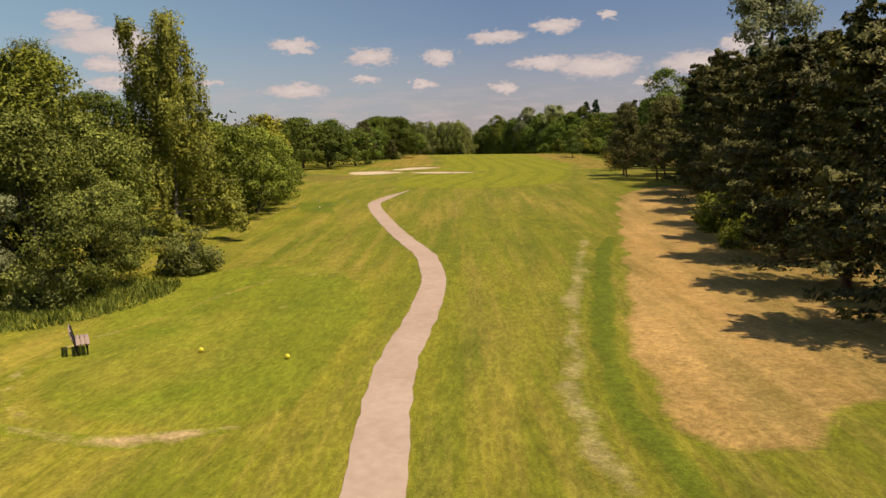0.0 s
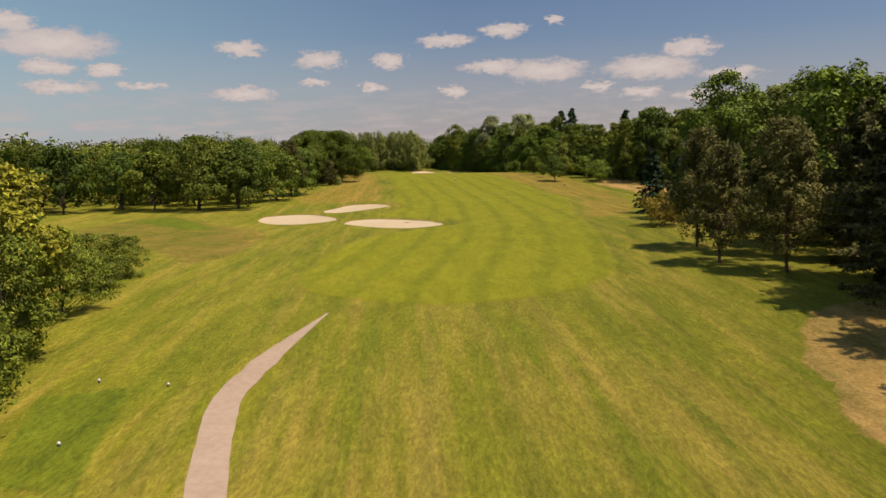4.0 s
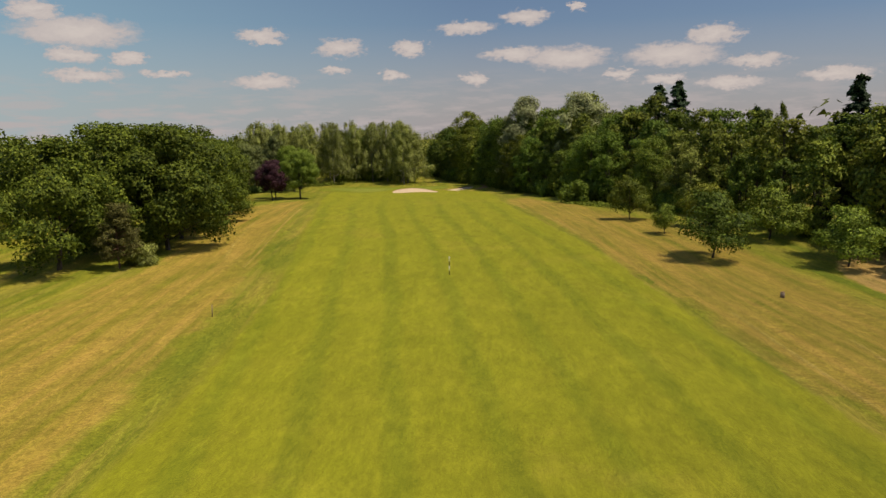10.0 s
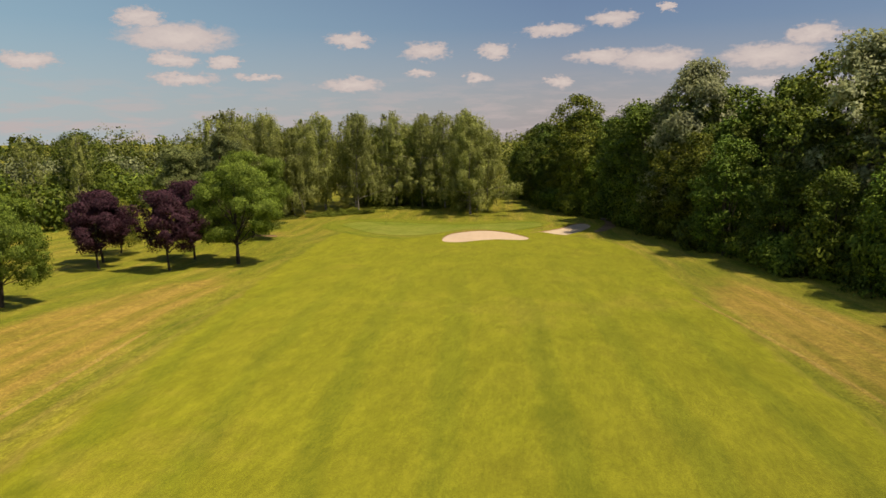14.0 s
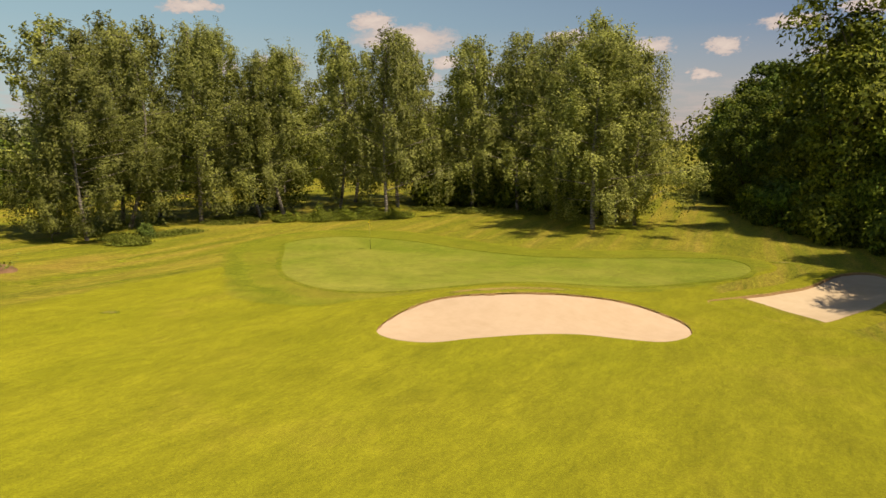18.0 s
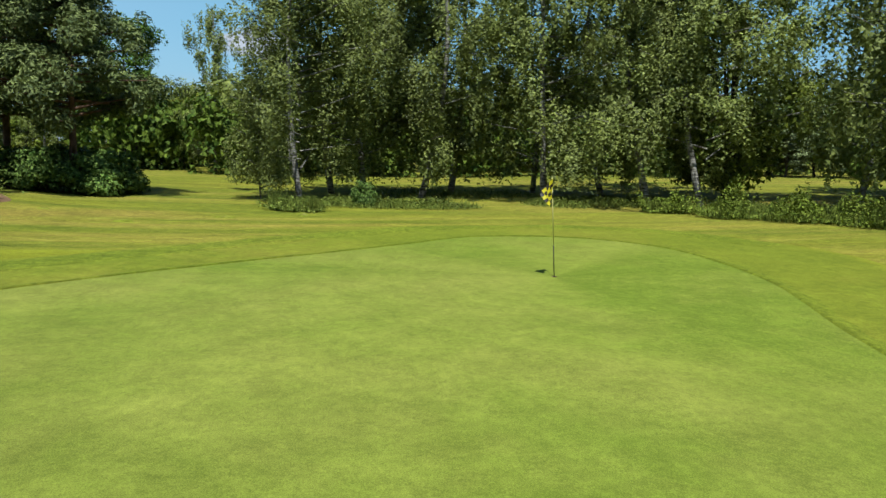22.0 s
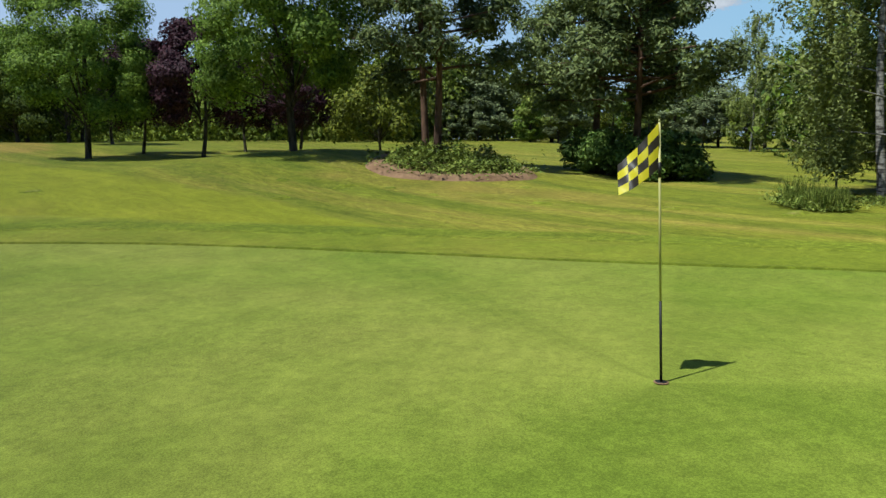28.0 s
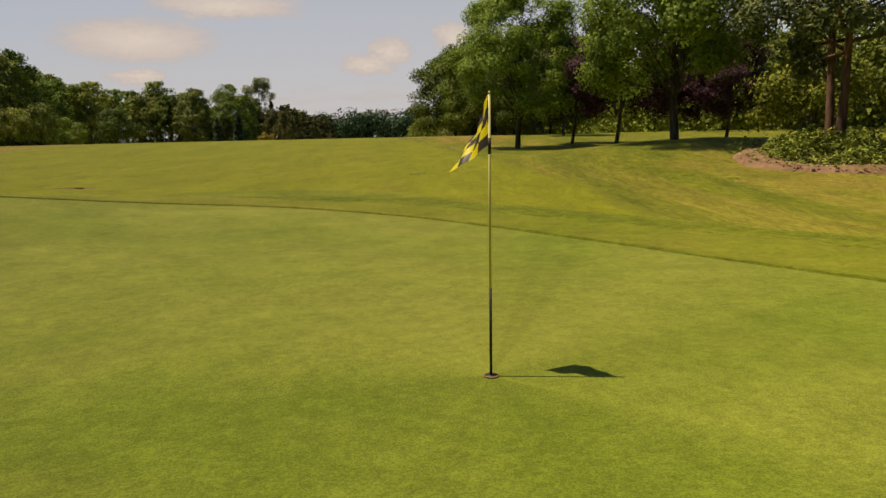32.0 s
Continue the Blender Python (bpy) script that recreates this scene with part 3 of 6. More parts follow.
tagged(ground, "sunlit mown rough grass with straw-coloured streaks", "grass", kind="structure")

# rough strips beside the fairway, cut longer and burnt by the sun
left_rough = outline([(14, -166), (13.5, -150), (11, -123), (6, -92), (3, -70), (0, -52), (-2.5, -46), (-6, -50), (-8, -60), (-9, -75),
                      (-6, -104), (-2, -118), (-4, -140), (-4, -160), (2, -172)], 8, 0.8)
draped("rough_left", left_rough, 0.015, 2.2, M_DRY_ROUGH, "sun-dried straw-coloured rough grass beside the fairway", "grass")
right_rough = outline([(44, -206), (47, -192), (49.5, -173), (47, -151), (42, -108), (39.5, -88), (37, -70), (36, -50), (40, -42), (45, -58), (50, -70), (54, -85),
                       (59, -100), (60, -122), (61, -146), (60, -172), (54, -200)], 8, 0.8)
draped("rough_right", right_rough, 0.015, 2.2, M_DRY_ROUGH, "sun-dried straw-coloured rough grass with mower tracks", "grass")
bare = outline([(61.9, -127.5), (66, -116), (70.5, -112.3), (75.5, -122), (82.5, -142), (89, -165), (92, -190), (84, -200), (72, -186), (66, -171), (65, -160), (64.5, -146)], 8, 0.8)
draped("dry_track", bare, 0.03, 2.0, M_DRY, "bare sun-bleached dry ground along the wood", "dry ground")
dry = outline([(35.7, -332.2), (38.5, -333), (43, -329), (50, -330), (56, -318), (55, -300), (56, -280), (57, -262), (54, -257.5), (48.5, -260),
               (44, -270), (41, -289), (38.4, -308), (36.2, -323)], 8, 0.7)
draped("dry_patch", dry, 0.02, 1.6, M_DRY, "bleached orange-brown dry ground beside the pines", "dry ground")
draped("track_verge", ribbon([(61.0, -122), (61.6, -132), (62.2, -142), (63.4, -157), (64.7, -173), (66.6, -184)], 0.9), 0.036, 0.8, M_LUSH, "narrow strip of lush green grass along the dry track", "grass")
worn = outline([(33.9, -344), (35.1, -344), (34.95, -338), (34.7, -333.1), (34.45, -330.2), (34.6, -326.5), (35.35, -319.2), (36.7, -308.5), (38.1, -297), (36.9, -297), (35.1, -308.6), (33.86, -319.2), (33.2, -327.2), (33.2, -331), (33.4, -334.3), (33.6, -338)], 8, 0.5)
lush = outline([(40.2, -296), (38.4, -306), (37.4, -314), (36.2, -323), (35.6, -329), (36.0, -333.2), (36.8, -338), (35.6, -338), (34.8, -334), (34.4, -329), (34.8, -322), (35.9, -313), (37.0, -305), (38.8, -296)], 8, 0.3)
draped("lush_strip", lush, 0.028, 0.7, M_LUSH, "strip of lush darker green grass beside the dry ground", "grass")
draped("worn_strip", worn, 0.02, 0.7, M_WORN, "worn straw-coloured strip in the grass", "worn grass")
long_grass = outline([(4.0, -241), (7.5, -234), (7.0, -224), (4.2, -216), (-0.8, -206), (-11, -195.5), (-20, -192), (-22, -215), (-10, -226), (-1, -234)], 8, 0.6)
draped("long_rough", long_grass, 0.02, 1.5, M_MEADOW, "uncut hollow of long reddish grass", "long grass")
hollow = outline([(-17.5, -190.2), (-12.7, -193.5), (-6.2, -201), (-2.6, -208), (-3.4, -211.6), (-7.6, -211.2), (-15, -204.5), (-20.6, -197)], 8, 0.5)
draped("hollow_grass", hollow, 0.03, 1.2, M_HOLLOW, "lush dark green grass in the meadow's hollow", "long grass")
draped("meadow_rim", ribbon([(-2.0, -205.2), (1.2, -209.2), (4.4, -216), (5.6, -222), (5.4, -229)], 0.9), 0.034, 0.7, M_RIM, "rim of yellow flowering grass along the meadow", "long grass")
fairway_line = outline([(15.2, -240), (16.5, -251), (28, -256), (39, -250), (42.5, -236), (45, -212), (46.3, -195), (48.5, -180), (49.5, -166), (47.5, -151), (44.5, -116),
                        (40.5, -92), (37.5, -72), (36, -45), (34.5, -25), (31, -13), (22, -2), (18, 3), (5, 0), (-3, -6), (-4.5, -14), (-3, -24), (-0.4, -44), (5.4, -76),
                        (7.9, -92.5), (12.6, -123), (15.4, -150), (15.6, -166), (18.2, -174), (18.5, -183), (15.5, -191), (19, -196.5), (25.5, -200), (29, -207),
                        (23, -214.5), (17.5, -222), (15.5, -232)], 10, 0.35)
draped("fairway", fairway_line, 0.03, 2.2, M_FAIRWAY, "striped mown light green fairway turf", "fairway", holes=[B_GREEN])
collar_line = outline([(-9.5, -1), (-8.8, 6), (-3.5, 9.4), (3, 8), (10, 5.8), (18, 8.6), (23.0, 8.2), (25, 5.0), (23.4, 0.4), (20.6, -4.6), (18.4, -8.0), (15.6, -10.6), (12.4, -12.3),
                       (9.6, -14.6), (7.2, -17), (3, -17), (-1.6, -13), (-5.4, -8.2)], 12, 0.25)
draped("green_collar", collar_line, 0.045, 1.2, M_COLLAR, "short mown collar round the putting green", "grass")
green_line = outline([(-6.7, -0.4), (-6.6, 2.2), (-5.2, 4.1), (-2.7, 4.8), (1.2, 4.4), (4.8, 3.1), (7.7, 2.35), (10.8, 2.1), (14.6, 3.2), (19.2, 5.6), (22.0, 6.3), (23.4, 4.2),
                      (23.2, 1.2), (21.3, -1.4), (19.2, -3.8), (17.4, -6.2), (15.7, -8.5), (14.2, -10.1), (12.4, -11.3), (10.4, -12.3), (8.4, -12.9), (6.4, -13.0), (4.4, -12.6), (2.4, -11.5),
                      (0.2, -9.6), (-1.8, -7.2), (-3.6, -4.8), (-5.3, -2.4)], 10, 0.06)
d_line = np.roll(green_line, -1, 0) - np.roll(green_line, 1, 0)
out_line = np.stack([-d_line[:, 1], d_line[:, 0]], -1) / np.linalg.norm(d_line, axis=1)[:, None]
ring_z = np.array([noise.noise((x * 1.3, y * 1.3, 3.0)) for x, y in green_line])
rings = []
for off, up in ((-0.02, 0.04), (0.0, 0.082), (0.08, 0.086), (0.22, 0.066), (0.38, 0.035)):
    q = green_line + out_line * (off * (1 + 0.5 * ring_z))[:, None] if off > 0.05 else green_line + out_line * off
    rings.append(np.stack([q[:, 0], q[:, 1], height(q[:, 0], q[:, 1]) + up + 0.008 * ring_z * (up > 0.05)], -1))
m_ring = len(green_line)
ring_faces = [(r * m_ring + k, (r + 1) * m_ring + k, (r + 1) * m_ring + (k + 1) % m_ring, r * m_ring + (k + 1) % m_ring) for r in range(4) for k in range(m_ring)]
fringe = new("green_fringe", smooth(mesh_of("green_fringe", np.concatenate(rings).tolist(), ring_faces, M_FRINGE)))
tagged(fringe, "darker band of longer grass round the putting green", "grass", kind="structure")
draped("putting_green", green_line, 0.06, 0.8, M_GREEN, "smooth pale green putting surface", "green", sink=0.058)
band = [(-4.0, 8.4), (-8.2, 6.6), (-9.8, 2.8), (-9.2, -1.8), (-6.7, -5.6), (-4.5, -8.2), (-2.0, -10.9), (1.2, -13.8), (4.4, -15.1), (8.2, -15.3)]
BAND = (band, 0.9)
draped("bank_grass", outline([(-6.5, -20.5), (-8.0, -16.6), (-9.6, -13.2), (-11.6, -9.4), (-13.6, -8.6), (-15.2, -11.6), (-13.8, -15.4), (-10.6, -18.6), (-8.6, -21.4)], 8, 0.5), 0.02, 0.8, M_LONG, "thin reddish dry grass on the bank below the pines", "grass")
tee_line = outline([(18.8, -331), (14.5, -322), (13.8, -311), (17, -307), (22.2, -308), (25.8, -316), (26.4, -324), (25.5, -332)], 10, 0.2)
draped("tee_ground", tee_line, 0.03, 1.2, M_TEE, "slightly raised mown tee ground", "tee")
tee_two = outline([(9.1, -271.6), (11.0, -270.8), (13.1, -270.4), (14.4, -275.4), (15.6, -280.4), (13.6, -280.0), (11.8, -279.5), (10.4, -275.6)], 8, 0.1)
draped("forward_tee", tee_two, 0.03, 1.0, M_MOWN_TEE, "small mown forward tee", "tee")

# the gravel path
PATH_SPINE = [(29.6, -372), (29.4, -350), (29.2, -336), (28.6, -331), (28.2, -326), (28.3, -319), (28.1, -311), (26.8, -303), (24.2, -295.4), (21.5, -286.5),
              (19.1, -278), (17.7, -271.8), (18.3, -265.5), (19.8, -257.5)]


draped("mown_band", ribbon(BAND[0], BAND[1]), 0.052, 0.6, M_BAND, "darker mown band in the grass round the green", "grass")
for spine in ([(48.7, -135), (49.4, -157), (48.4, -174.4), (46.8, -187.6), (45.2, -196.7)], [(53.7, -142), (52.8, -165.3), (50.8, -182.1), (47.7, -195.6)],
              [(34.9, -51), (40.5, -83), (43.0, -99.6), (45.9, -112.5)], [(40.6, -51.5), (45.2, -83), (47.4, -96.7), (50.0, -116)],
              [(8.5, -120.4), (7.8, -113), (5.8, -98.4), (2.7, -74.3), (-0.9, -46)], [(5.2, -116), (3.5, -108), (1.0, -94.3), (-2.5, -72.2)]):
    draped("mower_track", ribbon(spine, 0.38), 0.04, 0.7, M_TRACK, "faint straw-coloured mower track in the rough", "worn grass")
draped("scorched_edge", ribbon([(12.0, -13.5), (13.3, -12.8), (14.6, -12.3), (15.75, -11.65), (16.6, -11.15), (17.5, -10.6)], 0.55), 0.056, 0.4, M_SCORCH, "scorched thin turf along the bunker's edge", "worn grass")
draped("path", ribbon(PATH_SPINE, 0.68), 0.035, 0.7, M_PATH, "winding pinkish gravel cart path", "path", sink=0.028)


# ---- bunkers: sand within a raised turf lip ----
def bunker(line, lip, label, steep=0.0, depth=0.3, turf_mat=None, sand_mat=M_SAND):
    """Sand with a rounded turf lip all round, higher towards the green where steep is given."""
    sand = draped("bunker_sand", line, -0.02, 0.7, sand_mat, label, "bunker", dish=depth)
    n = len(line)
    d = np.roll(line, -1, 0) - np.roll(line, 1, 0)
    d /= np.linalg.norm(d, axis=1)[:, None]
    area = 0.5 * np.sum(line[:, 0] * np.roll(line[:, 1], -1) - np.roll(line[:, 0], -1) * line[:, 1])
    outward = np.stack([d[:, 1], -d[:, 0]], -1) * (1 if area > 0 else -1)
    rise = lip * (1 + 0.25 * np.array([noise.noise((x, y, 1.0)) for x, y in line])) + steep * np.clip(outward[:, 1], 0, 1)
    verts, faces = [], []
    rings = [(-0.03, -1.6, 0), (0.02, 0.6, 0), (0.10, 0.95, 0), (0.35, 1.0, 0), (0.9, 0.6, 0), (1.7, 0.0, 0)]
    ragged = np.array([noise.noise((x * 3, y * 3, 7.0)) for x, y in line])[:, None]
    for off, part_of, _ in rings:
        p = line + outward * (off + 0.07 * ragged * (off < 0.5))
        z = height(p[:, 0], p[:, 1]) + 0.012 + np.where(part_of < 0, -0.05, rise * part_of) - (0.05 if off > 1.5 else 0)
        verts += np.stack([p[:, 0], p[:, 1], z], -1).tolist()
    for r in range(len(rings) - 1):
        for k in range(n):
            faces.append((r * n + k, r * n + (k + 1) % n, (r + 1) * n + (k + 1) % n, (r + 1) * n + k))
    me = smooth(mesh_of("bunker_lip", verts, faces, turf_mat or M_COLLAR, M_SOIL, M_LIP))
    me.polygons.foreach_set("material_index", [1 if k < n else 2 if k < 2 * n else 0 for k in range(len(faces))])
    lip_ob = new("bunker_lip", me)
    lip_ob.parent = sand
    return sand


track = [(19.6, -332.2), (17.3, -330.1), (16.1, -327.4), (16.0, -324.1), (17.1, -320.8), (17.9, -314.8), (19.5, -310.3), (23.5, -308.2), (26.4, -308.6)]
draped("tyre_track", ribbon(track, 0.42), 0.04, 0.5, M_WORN, "faint curved tyre track in the grass round the tee", "worn grass")
strip = outline([(17.5, -331.9), (19.6, -332.2), (22.0, -332.6), (24.2, -331.9), (25.6, -331.7), (24.6, -332.8), (22.6, -333.6), (20.4, -333.2), (18.2, -332.8)], 8, 0.3)
draped("bare_strip", strip, 0.045, 0.5, M_SCUFF, "bare sandy strip worn into the tee's edge", "worn grass")
for x, y, rx, ry in ((21.9, -317.8, 0.4, 0.55), (19.0, -320.6, 0.3, 0.5), (22.4, -321.8, 0.3, 0.4)):
    spot = outline([(x + rx * math.cos(k), y + ry * math.sin(k)) for k in (0, 1.1, 2.0, 3.2, 4.3, 5.2)], 6, 0.4)
    draped("bare_spot", spot, 0.048, 0.3, M_SCUFF, "scuffed pale spot in the mown grass", "worn grass")
for x, y, rx, ry in ((0.8, -21.5, 0.35, 0.5), (-4.7, -16.4, 0.3, 0.4), (-7.6, -17.6, 0.4, 0.35), (-8.6, -16.4, 0.3, 0.3), (-6.4, -19.6, 0.3, 0.4), (1.05, -21.5, 0.4, 0.35), (-4.3, -16.1, 0.35, 0.3), (-7.2, -17.2, 0.3, 0.25), (-12.4, -8.3, 0.35, 0.5), (-13.2, -14.6, 0.4, 0.3), (-10.4, -11.4, 0.3, 0.4), (-9.0, -14.6, 0.25, 0.3), (-14.0, -5.6, 0.9, 0.3), (16.9, -11.0, 0.35, 0.25), (17.8, 8.7, 1.5, 0.3), (25.2, 6.9, 1.4, 0.35)):
    spot = outline([(x + rx * math.cos(k), y + ry * math.sin(k)) for k in (0, 1.1, 2.0, 3.2, 4.3, 5.2)], 6, 0.3)
    draped("bare_spot", spot, 0.055, 0.2, M_SCUFF, "small bare sandy spot near the green", "bare soil")


bunker(B_ONE, 0.02, "pale sand bunker of rounded shape in the rough", 0, 0.2, M_LIP_ROUGH)
bunker(B_TWO, 0.03, "large pale sand bunker at the fairway's edge", 0, 0.2, M_LIP_ROUGH)
bunker(B_THREE, 0.02, "long pale sand bunker in the rough", 0, 0.2, M_LIP_ROUGH)
bunker(B_GREEN, 0.02, "kidney-shaped sand bunker with a dark cut lip before the green", 0.012, 0.16, sand_mat=M_SAND_GREEN)
bunker(B_SIDE, 0.05, "raked sand bunker half in the shade of the wood", 0.05, 0.3)


# ---- plants ----
rng = np.random.default_rng(7)


def part(name, me, parent, label=""):
    ob = new(name, me)
    ob.parent = parent
    if label:
        ob["label"] = label
    return ob


def unit(v):
    return v / np.maximum(np.linalg.norm(v, axis=-1, keepdims=True), 1e-9)


def leaves(name, at, out, size, mat, long=1.6, soft=0.5, hang=0.0):
    """Many single leaves, each a small uneven blade, at the given places; they face roughly along out and share the roundness of their clump."""
    n = len(at)
    size = np.broadcast_to(size, (n,)) * rng.uniform(0.6, 1.35, n)
    out = unit(out)
    up = unit(out + rng.normal(0, 0.5, (n, 3)))
    a = rng.normal(0, 1, (n, 3)) + [0, 0, -hang]
    a = unit(a - up * np.sum(a * up, 1, keepdims=True))
    b = np.cross(up, a)
    s = size[:, None] * 0.8
    skew = rng.uniform(-0.3, 0.3, (n, 1))
    v = np.stack([at - a * s * 0.55 * long - b * s * 0.25, at + a * s * 0.55 * long - b * s * 0.25, at + b * s * 0.75 + a * s * skew + up * s * 0.1], 1)
    me = bpy.data.meshes.new(name)
    me.vertices.add(n * 3)
    me.vertices.foreach_set("co", v.reshape(-1))
    me.loops.add(n * 3)
    me.loops.foreach_set("vertex_index", np.arange(n * 3, dtype=np.int32))
    me.polygons.add(n)
    me.polygons.foreach_set("loop_start", np.arange(0, n * 3, 3, dtype=np.int32))
    me.materials.append(mat)
    me.update(calc_edges=True)
    smooth(me)
    me.normals_split_custom_set_from_vertices(np.repeat(unit(out * soft + up * (1 - soft)), 3, 0).tolist())
    return me


def tubes(name, limbs, mat, sides=7):
    """Tapered, bent limbs in one mesh: each a list of (place, radius)."""
    verts, faces = [], []
    for limb in limbs:
        p = np.array([q[0] for q in limb], float)
        d = unit(np.gradient(p, axis=0))
        ref = np.where(np.abs(d[:, 2:3]) > 0.9, [[1.0, 0, 0]], [[0, 0, 1.0]])
        u = unit(np.cross(d, ref))
        v = np.cross(d, u)
        start = len(verts)
        for k, (_, r) in enumerate(limb):
            for s in range(sides):
                t = math.tau * s / sides
                verts.append(p[k] + r * (math.cos(t) * u[k] + math.sin(t) * v[k]))
        for k in range(len(limb) - 1):
            for s in range(sides):
                a, b = start + k * sides + s, start + k * sides + (s + 1) % sides
                faces.append((a, b, b + sides, a + sides))
    return smooth(mesh_of(name, verts, faces, mat))


def stem(foot, top, r0, r1, n=7, bend=0.25):
    foot, top = np.array(foot, float), np.array(top, float)
    side = rng.normal(0, bend, 3) * [1, 1, 0.2]
    out = []
    for k in range(n):
        t = k / (n - 1)
        out.append((foot + (top - foot) * t + side * math.sin(t * math.pi) * np.linalg.norm(top - foot) * 0.12, r0 + (r1 - r0) * t**0.8))
    return out


def crown_points(blobs, n, shell=0.55, flat=0.85, lift=0.25):
    """Places on and within a set of clumps (place, radius), and the way out of each clump."""
    c = np.array([b[0] for b in blobs])
    r = np.array([b[1] for b in blobs])
    pick = rng.choice(len(r), n, p=r**2 / np.sum(r**2))
    d = unit(rng.normal(0, 1, (n, 3)) + [0, 0, lift])
    return c[pick] + d * (r[pick] * rng.uniform(shell, 1.2, n) ** 0.6)[:, None] * [1, 1, flat], d


def broadleaf(h, wide, low, n, size, mat, bark_mat=None, clumps=34, trunk_r=None, tight=0.34, stems=1, lobes=8, flat=0.82, foot=-0.62):
    """A round-headed tree: trunk, limbs out to lobes, and clumps of leaves over each lobe. h: height, wide: crown's half width, low: height of its underside."""
    blobs, limbs, heads = [], [], []
    mid, half = (h + low) / 2, (h - low) / 2
    for k in range(lobes):
        t, level = k * 2.4 + rng.uniform(-0.5, 0.5), foot + (0.58 - foot) * k / (lobes - 1)
        ring_r = math.sqrt(1 - level**2) * 0.6 * rng.uniform(0.75, 1.15) * (1 - 0.9 * max(level, 0))
        heads.append((np.array([math.cos(t) * wide * ring_r, math.sin(t) * wide * ring_r, mid + level * half]), wide * rng.uniform(0.4, 0.58)))
    heads.append((np.array([rng.normal(0, 0.06) * wide, rng.normal(0, 0.06) * wide, mid + 0.66 * half]), wide * 0.42))
    for k in range(int(clumps * 1.9)):
        c, big = heads[k % (lobes + 1)]
        d = unit(rng.normal(0, 1, 3) + unit((c - [0, 0, mid]) * [1, 1, 0.4]) * 0.7 + [0, 0, 0.3])
        r = min(wide * tight * rng.uniform(0.3, 0.95), h * 0.2)
        place = c + d * big * rng.uniform(0.65, 1.0) * [1, 1, min(1.2, half / wide)]
        place[2] = min(max(place[2], low + r * 0.5), h - r * 0.5)
        blobs.append((place, r))
    tr = trunk_r or h * 0.018
    for s in range(stems):
        foot = (0, 0, -0.2) if stems == 1 else (*(rng.normal(0, wide * 0.14, 2)), -0.2)
        limbs.append(stem(foot, (rng.normal(0, 0.25), rng.normal(0, 0.25), mid + 0.2 * h), tr, tr * 0.3, 6))
    for k, (place, _) in enumerate(heads + blobs[: max(4, clumps // 12)]):
        z = low + (place[2] - low) * rng.uniform(0.1, 0.5)
        limbs.append(stem((0, 0, max(z - 0.4, low * 0.95)), place, tr * (0.45 if k < lobes else 0.25), tr * 0.08, 5))
    at, d = crown_points(blobs, int(n * 1.7), 0.2, flat, 0.4)
    out = d * 0.62 + unit(at - [0, 0, mid - half * 0.3]) * 0.55 + [0, 0, 0.2]
    return tubes("trunk", limbs[:stems], bark_mat or M_BARK, 8), tubes("branchwork", limbs[stems:], bark_mat or M_BARK, 4), leaves("crown", at, out, size * 0.82, mat)


def birch(h, wide, low, n, size=0.19, mat=None, strands=900, weep=2.2, taper=0.62, rise=(0.12, 0.5)):
    """A birch: pale trunk, rising limbs, and fine leaves on long hanging twigs."""
    limbs, tips = [], []
    lean = rng.normal(0, 0.35, 2)
    limbs.append(stem((0, 0, -0.2), (lean[0], lean[1], h * 0.93), h * 0.008, 0.025, 10))
    for k in range(38):
        z = low + (h * 0.95 - low) * (k / 38) ** 0.9
        t = k * 2.4 + rng.uniform(-0.5, 0.5)
        f = (0.04 + (h - z) / (h - low)) ** taper * rng.uniform(0.4, 1.25)
        end = np.array([math.cos(t) * wide * f, math.sin(t) * wide * f, min(z + wide * f * rng.uniform(*rise), h * 0.99)])
        limb = stem((lean[0] * z / h, lean[1] * z / h, z), end, 0.05 * (1 - 0.5 * z / h), 0.01, 6)
        limbs.append(limb)
        tips.append(np.array([q[0] for q in limb]))
    ats, outs = [], []
    reach = np.array([math.hypot(*(q[-1] - q[0])[:2]) for q in tips])
    per = max(4, n // strands)
    for s in range(strands):
        if s % 9 == 0:
            limb = tips[(s // 9) % len(tips)] if taper < 0.7 else tips[rng.choice(len(tips), p=reach / reach.sum())]
            k = (len(limb) - 1) * rng.uniform(0.12, 1.0) ** 0.6
            i = min(int(k), len(limb) - 2)
            bunch = limb[i] + (limb[i + 1] - limb[i]) * (k - i) + rng.normal(0, 0.25, 3)
            long_drop = weep * rng.uniform(0.35, 1.5)
            fat = rng.uniform(0.13, 0.3)
        p = bunch + rng.normal(0, fat, 3) * [1, 1, 1.2]
        drop = long_drop * rng.uniform(0.45, 1.05)
        t = rng.uniform(0, 1, per) ** 1.3
        narrow = (1 - 0.5 * t)[:, None] * rng.normal(0, 0.1, (per, 2))
        q = p + np.stack([narrow[:, 0] + t * rng.normal(0, 0.16), narrow[:, 1] + t * rng.normal(0, 0.16), -t * drop], -1)
        q[:, 2] = np.maximum(q[:, 2], 0.7 + rng.uniform(0, 0.9, per))
        ats.append(q)
        side = unit((q - bunch) * [1, 1, 0] + 1e-3) * 0.75 + unit(q * [1, 1, 0] + 1e-3) * 0.5
        outs.append(side + np.stack([0 * t, 0 * t, 1.0 - 1.1 * t], -1))
    return tubes("trunk", limbs[:1], M_BIRCH_BARK, 9), tubes("branchwork", limbs[1:], M_BIRCH_BARK, 5), leaves("crown", np.concatenate(ats), np.concatenate(outs), size, mat or M_BIRCH, 1.8, 0.55, 1.6)


